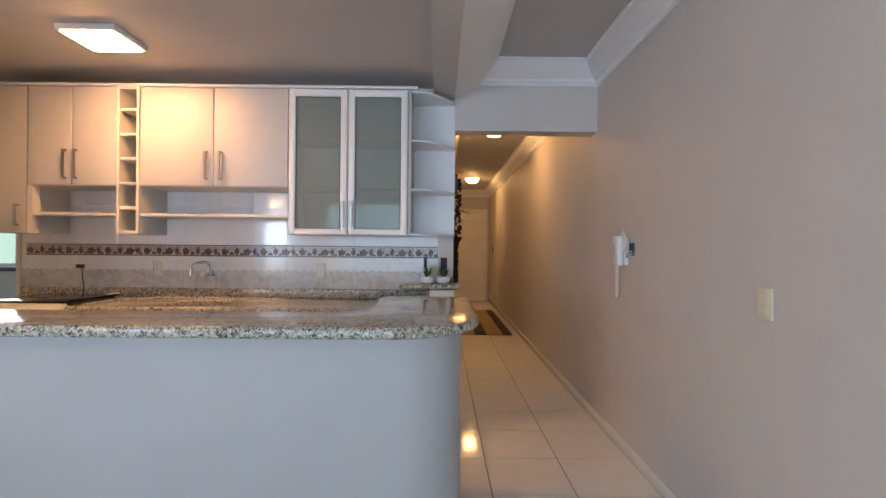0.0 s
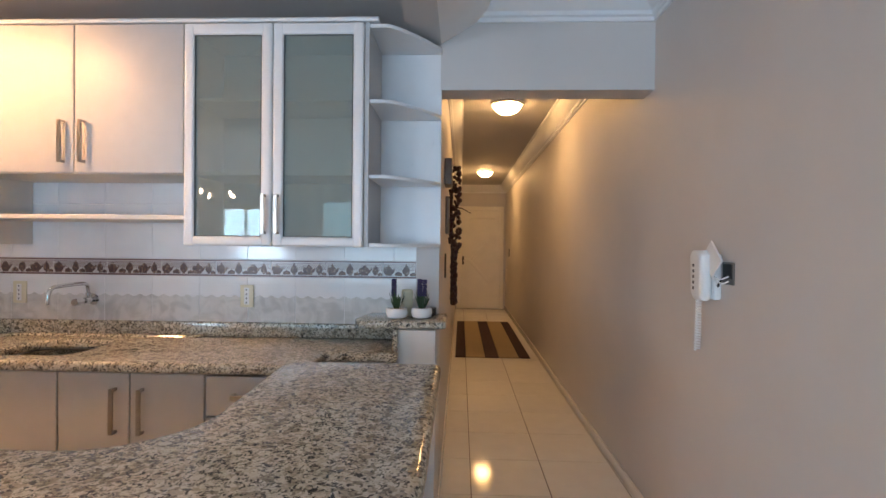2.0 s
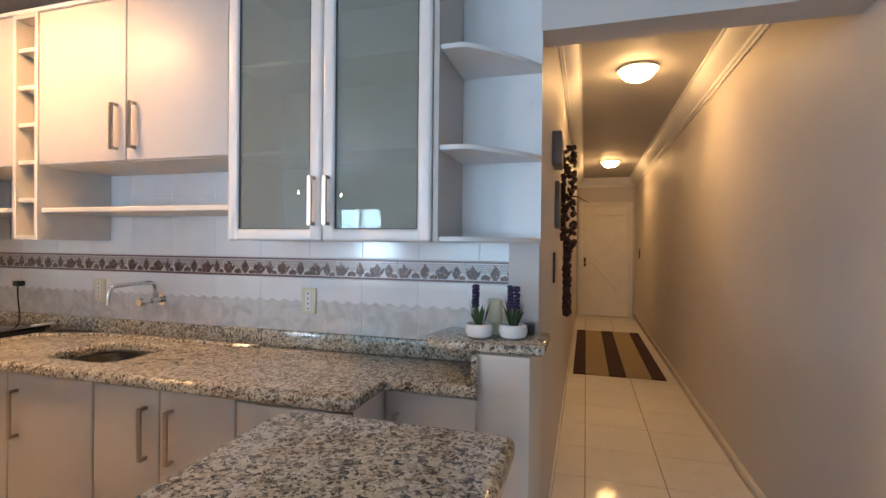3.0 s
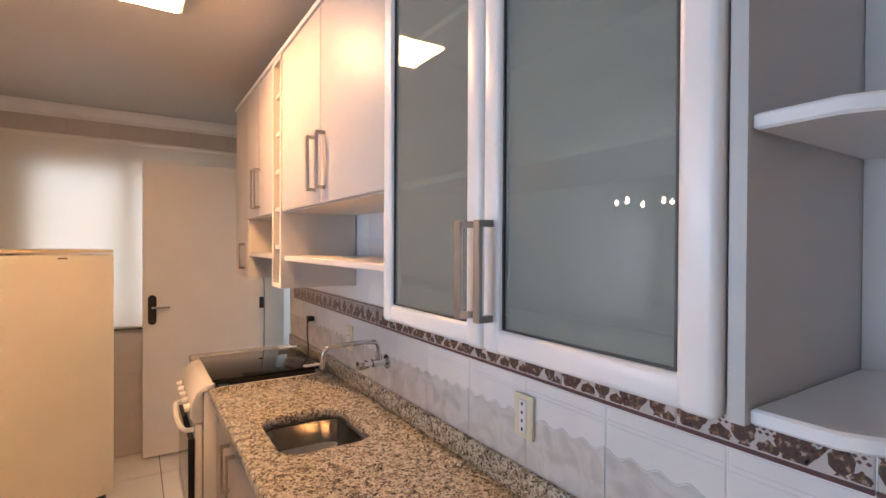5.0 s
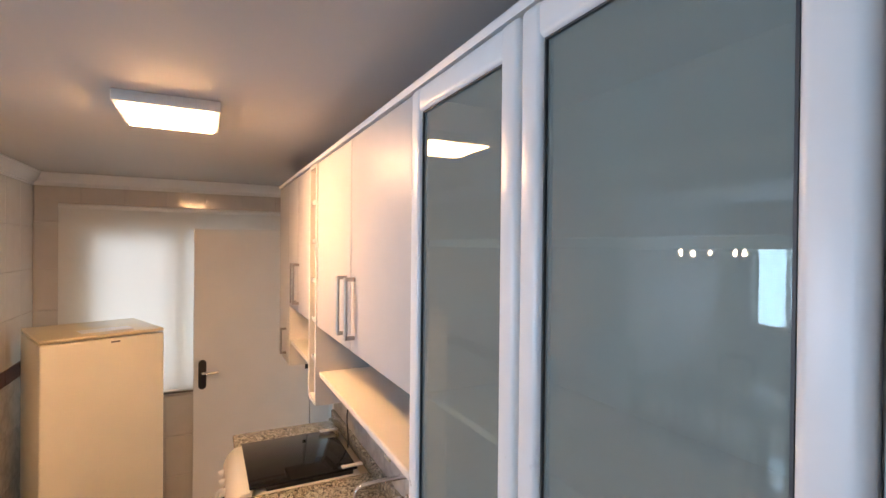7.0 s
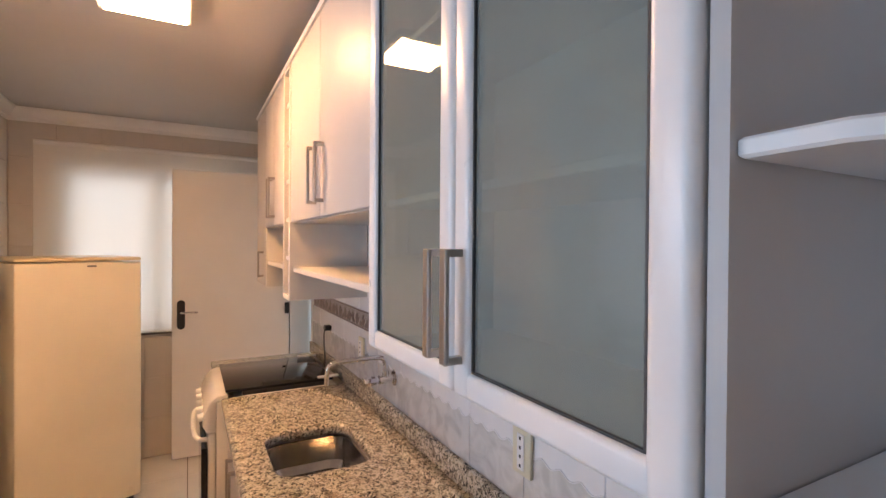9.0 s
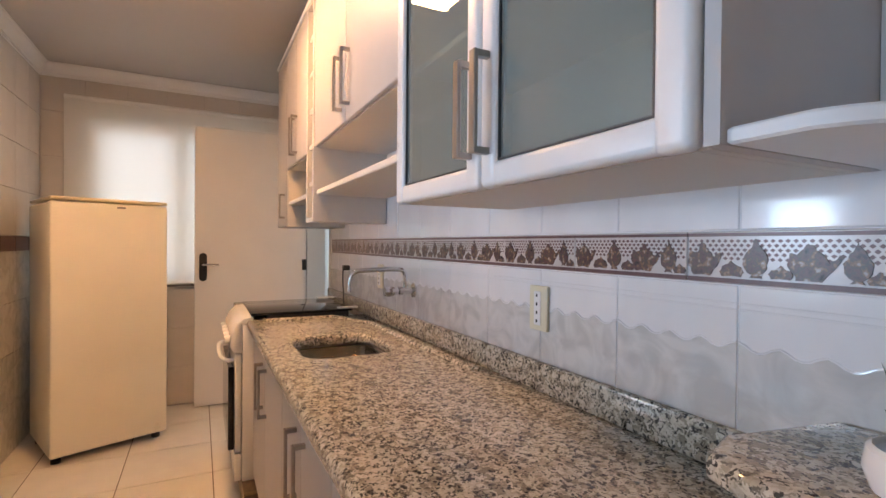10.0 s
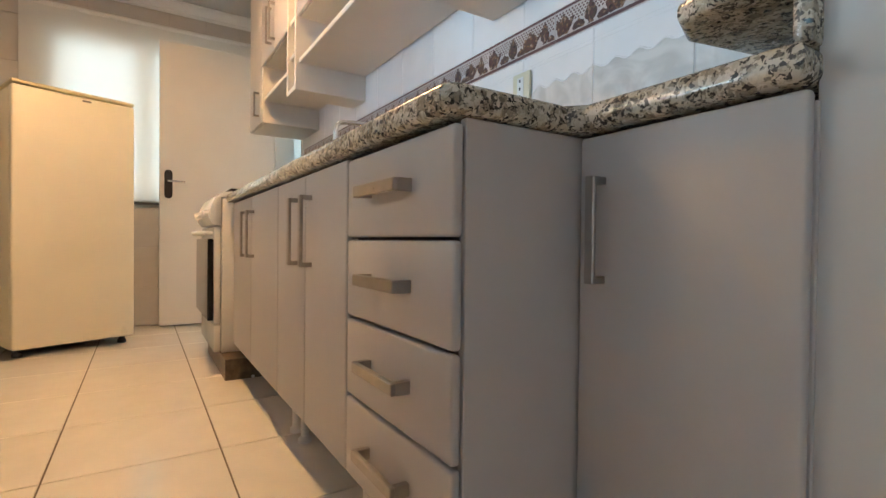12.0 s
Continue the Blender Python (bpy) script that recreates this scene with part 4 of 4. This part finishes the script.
first = dining_chair()
spots = [(-3.25, 0.12, 0), (-2.55, 0.12, 0), (-3.25, -1.12, 180), (-2.55, -1.12, 180), (-1.95, -0.5, -90), (-3.85, -0.5, 90)]
first.matrix_basis = pose(spots[0][0], spots[0][1], 0, 0, 0, spots[0][2])
for x, y, a in spots[1:]:
    copy_thing(first, pose(x, y, 0, 0, 0, a))
c = thing("chandelier", (-2.95, -0.45, TOP), "small chandelier with lit candle bulbs over the table", "chandelier")
part("rod", tube(bmesh.new(), [(-2.95, -0.45, TOP - 0.001), (-2.95, -0.45, 1.95)], 0.008, 8), CHROME, c)
part("canopy", lathe(bmesh.new(), [(0.02, -0.04), (0.05, -0.02), (0.055, -0.002)], -2.95, -0.45, TOP, 16), CHROME, c)
for k in range(5):
    a = 2 * math.pi * k / 5 + 0.3
    dx, dy = math.cos(a), math.sin(a)
    arm = part("arm", tube(bmesh.new(), [(-2.95, -0.45, 1.97), (-2.95 + 0.12 * dx, -0.45 + 0.12 * dy, 1.91), (-2.95 + 0.27 * dx, -0.45 + 0.27 * dy, 1.93), (-2.95 + 0.28 * dx, -0.45 + 0.28 * dy, 1.99)], 0.007, 8, 1), CHROME, c)
    part("bulb", lathe(bmesh.new(), [(0.008, 0), (0.017, 0.02), (0.012, 0.045), (0.002, 0.065)], -2.95 + 0.28 * dx, -0.45 + 0.28 * dy, 1.992, 12), BULB, arm, "lit candle bulb")
c = thing("curtain", (-3.0, -3.5, 0.02), "sheer white curtain gathered beside the balcony doors", "curtain")
bm = bmesh.new()
cols = [[bm.verts.new((-3.3 + 0.01 * k, -3.5 + 0.03 * math.sin(k * 0.8), z)) for z in (0.03, 2.5)] for k in range(70)]
for a, b in zip(cols, cols[1:]):
    bm.faces.new((a[0], b[0], b[1], a[1]))
part("drape", bm, CURT, c)
part("rod", tube(bmesh.new(), [(-4.7, -3.5, 2.51), (1.0, -3.5, 2.51)], 0.012, 8), ALU, c)

# ---- outside ----
bm = bmesh.new()
bmesh.ops.create_grid(bm, x_segments=2, y_segments=2, size=600, matrix=Matrix.Translation((0, 0, -9)))
struct("ground", bm, LAND, "distant town ground", "ground")
c = thing("apartment_building", (-4, -32, -9), "pale apartment building across the street", "building")
part("wall", boxbm(-14, 6, -40, -32, -9, 14), FACADE, c)
part("roof", boxbm(-14.3, 6.3, -40.3, -31.7, 14.01, 14.4), FACADE, c)
for i in range(6):
    for j in range(6):
        part("window", boxbm(-12.5 + 3.2 * i, -10.9 + 3.2 * i, -31.99, -31.9, -7 + 3.2 * j, -5.5 + 3.2 * j), GLASSF, c)

# Added emissive sheet that makes the laundry window look bright; not a real wall.
struct("backdrop", boxbm(-14, 0, 9.0, 9.1, -9, 7), mat("glowing_backdrop", (0.7, 0.8, 0.78), 0.9, emit=(0.62, 1.0, 0.92), strength=0.9), "plain glowing backdrop added outside the laundry window", "backdrop")

# ---- wall tiles ----
def tile_mesh(name, x0, x1, z0, z1, y, m, t=0.007):
    bm = boxbm(x0, x1, y, y + t, z0, z1, r=0.002, seg=1)
    return bm


tw = thing("wall_tiles", (-1.6, WY, 0.975), "glossy white wall tiles with marbled foot and brown border", "tiles", kind="structure")
P, PB = 0.262, 0.30
part("grout", boxbm(-3.235, 0.098, WY + 0.0025, WY + 0.0075, 0.92, 1.9), PLASTER, tw, "pale grout")
xs = [-0.402 + P * k for k in range(-11, 3)]
for x in xs:
    a, b = max(x, -3.235), min(x + P, 0.098)
    if b - a < 0.02:
        continue
    part("tile", tile_mesh("tile", a + 0.001, b - 0.001, 0.92, 1.216, WY, TILEW), TILEW, tw)
    part("tile", tile_mesh("tile", a + 0.001, b - 0.001, 1.311, 1.60, WY, TILEW), TILEW, tw)
    part("tile", tile_mesh("tile", a + 0.001, b - 0.001, 1.602, 1.90, WY, TILEW), TILEW, tw)
    # marbled foot with a scalloped upper edge
    n, pts = 4, [(a + 0.001, 0.93)]
    top_edge = []
    for s in range(n * 6 + 1):
        u = s / 6
        top_edge.append((a + 0.002 + (b - a - 0.004) * s / (n * 6), 1.106 + 0.013 * abs(math.cos(math.pi * u)) ** 2.5))
    part("marbled_foot", prism([(a + 0.002, 0.93), (b - 0.002, 0.93)] + top_edge[::-1], WY - 0.0012, WY + 0.003, axis="y"), TILEM, tw)
    part("relief_edge", tube(bmesh.new(), [(u, WY - 0.0008, z + 0.002) for u, z in top_edge], 0.0022, 6), TILEW, tw)
    for z in (1.176, 1.186):
        part("relief_band", tube(bmesh.new(), [(a + 0.004, WY + 0.0018, z), (b - 0.004, WY + 0.0018, z)], 0.0028, 6), TILEW, tw)


def pot_outline(kind):
    """Outline of one glazed vessel, about 1 wide and 1 high."""
    if kind == 0:
        return [(0.12, 0), (0.62, 0), (0.74, 0.2), (0.9, 0.42), (1.0, 0.62), (0.92, 0.66), (0.74, 0.48), (0.66, 0.66), (0.5, 0.78), (0.44, 0.92), (0.34, 0.92), (0.30, 0.78), (0.14, 0.66), (0.0, 0.7), (-0.06, 0.4), (0.04, 0.2)]
    if kind == 1:
        return [(0.3, 0), (0.7, 0), (0.62, 0.08), (0.86, 0.25), (0.9, 0.5), (0.72, 0.75), (0.58, 0.88), (0.5, 1.05), (0.42, 0.88), (0.28, 0.75), (0.1, 0.5), (0.14, 0.25), (0.38, 0.08)]
    return [(0.1, 0), (0.9, 0), (1.0, 0.18), (0.88, 0.4), (0.62, 0.5), (0.5, 0.62), (0.38, 0.5), (0.12, 0.4), (0.0, 0.18)]


def rough_outline(kind, seed):
    """The vessel with a hand-painted, uneven edge."""
    r, pts = random.Random(seed), pot_outline(kind)
    made = []
    for (a, b), (c2, d2) in zip(pts, pts[1:] + pts[:1]):
        made += [(a, b), ((a + c2) / 2 + r.uniform(-0.05, 0.05), max(0.0, (b + d2) / 2 + r.uniform(-0.05, 0.05)))]
    return made


x = -0.497 - PB * 9
while x < 0.09:
    a, b = max(x, -3.235), min(x + PB, 0.098)
    if b - a > 0.03:
        t = part("border_tile", tile_mesh("b", a + 0.001, b - 0.001, 1.218, 1.309, WY - 0.001, BORDER), BORDER, tw)
        part("border_line", boxbm(a + 0.001, b - 0.001, WY - 0.0025, WY - 0.0011, 1.300, 1.306), LINE, t)
        part("border_line", boxbm(a + 0.001, b - 0.001, WY - 0.0025, WY - 0.0011, 1.220, 1.228), LINE, t)
        for kind, u, w, hh in ((0, 0.006, 0.062, 0.062), (2, 0.062, 0.042, 0.044), (1, 0.098, 0.050, 0.062), (2, 0.143, 0.036, 0.036), (0, 0.174, 0.070, 0.060), (1, 0.238, 0.044, 0.058), (2, 0.270, 0.028, 0.030)):
            if x + u >= a and x + u + w <= b:
                part("vessel", prism([(x + u + p * w, 1.231 + q * hh) for p, q in rough_outline(kind, u + x)], WY - 0.0024, WY - 0.0011, axis="y"), MOTIF, t)
        lat = bmesh.new()
        for k in range(int((b - a) / 0.011)):
            for j in range(5):
                u = a + 0.006 + 0.011 * k + 0.0055 * (j % 2)
                if u < b - 0.005:
                    zc = 1.262 + 0.0075 * j
                    lat.faces.new([lat.verts.new((u + p, WY - 0.0013, zc + q)) for p, q in ((0, -0.0034), (0.0042, 0), (0, 0.0034), (-0.0042, 0))])
        part("lattice", lat, LINE, t)
    x += PB
sw = thing("side_wall_tiles", (-3.3, 1.886, 0), "cream wall tiles with a brown border behind the refrigerator", "tiles", kind="structure")
for k in range(7):
    for z0, z1 in ((0.005, 0.30), (0.302, 0.605), (0.607, 0.91), (0.912, 1.216)):
        part("tile", boxbm(-4.19 + 0.25 * k, -3.942 + 0.25 * k, 1.886, 1.893, z0, z1, r=0.002, seg=1), TILEM, sw)
    part("border_tile", boxbm(-4.19 + 0.25 * k, -3.942 + 0.25 * k, 1.886, 1.895, 1.218, 1.309, r=0.002, seg=1), LINE, sw)

    for z0, z1 in ((1.311, 1.595), (1.597, 1.88), (1.882, 2.165), (2.167, 2.445)):
        part("tile", boxbm(-4.19 + 0.25 * k, -3.942 + 0.25 * k, 1.886, 1.893, z0, z1, r=0.002, seg=1), TILEC, sw)
ww = thing("west_wall_tiles", (-4.2, 2.8, 0), "glossy greige wall tiles round the kitchen window", "tiles", kind="structure")
for k in range(7):
    y0, y1 = 1.897 + 0.259 * k, 2.154 + 0.259 * k
    for z0, z1 in ((0.005, 0.30), (0.302, 0.605), (0.607, 0.91), (2.205, 2.445)) + (((1.311, 1.595), (1.597, 1.88), (1.882, 2.2)) if k == 0 else ()):
        part("tile", boxbm(-4.1995, -4.193, y0, min(y1, 2.138) if k == 0 and 1.3 < z0 < 2.2 else y1, z0, z1, r=0.002, seg=1), TILEG, ww)

# ---- floor tiles ----
ft = thing("floor_tiles", (0, 3, 0), "glossy off-white square ceramic floor tiles", "tiles", kind="structure")
PX, PY = 0.449, 0.4505
ORG[ft] = Vector()
ft.location = (0, 0, 0)
base = mesh_of(boxbm(0.0024, PX - 0.0024, 0.0024, PY - 0.0024, -0.010, 0, r=0.0015, seg=1), "tile", TILEF)
far_floor = bmesh.new()
for i in range(-14, 3):
    for j in range(-14, 21):
        x, y = 0.286 + PX * i, 2.515 + PY * j
        if x > 1.19 or y > 11.8 or x < -5.8:
            continue
        if (y > 4.2 and x < -0.30 and not (x < -3.0 and y < 5.6)):
            continue
        if y > 0.9 and (x > -4.5):
            ob = new("tile", base)
            ob.parent = ft
            ob.location = (x, y, 0)
        else:
            box(far_floor, x + 0.0024, x + PX - 0.0024, y + 0.0024, y + PY - 0.0024, -0.010, 0)
tagged(part("tile_field", far_floor, TILEF, ft), kind="stuff")
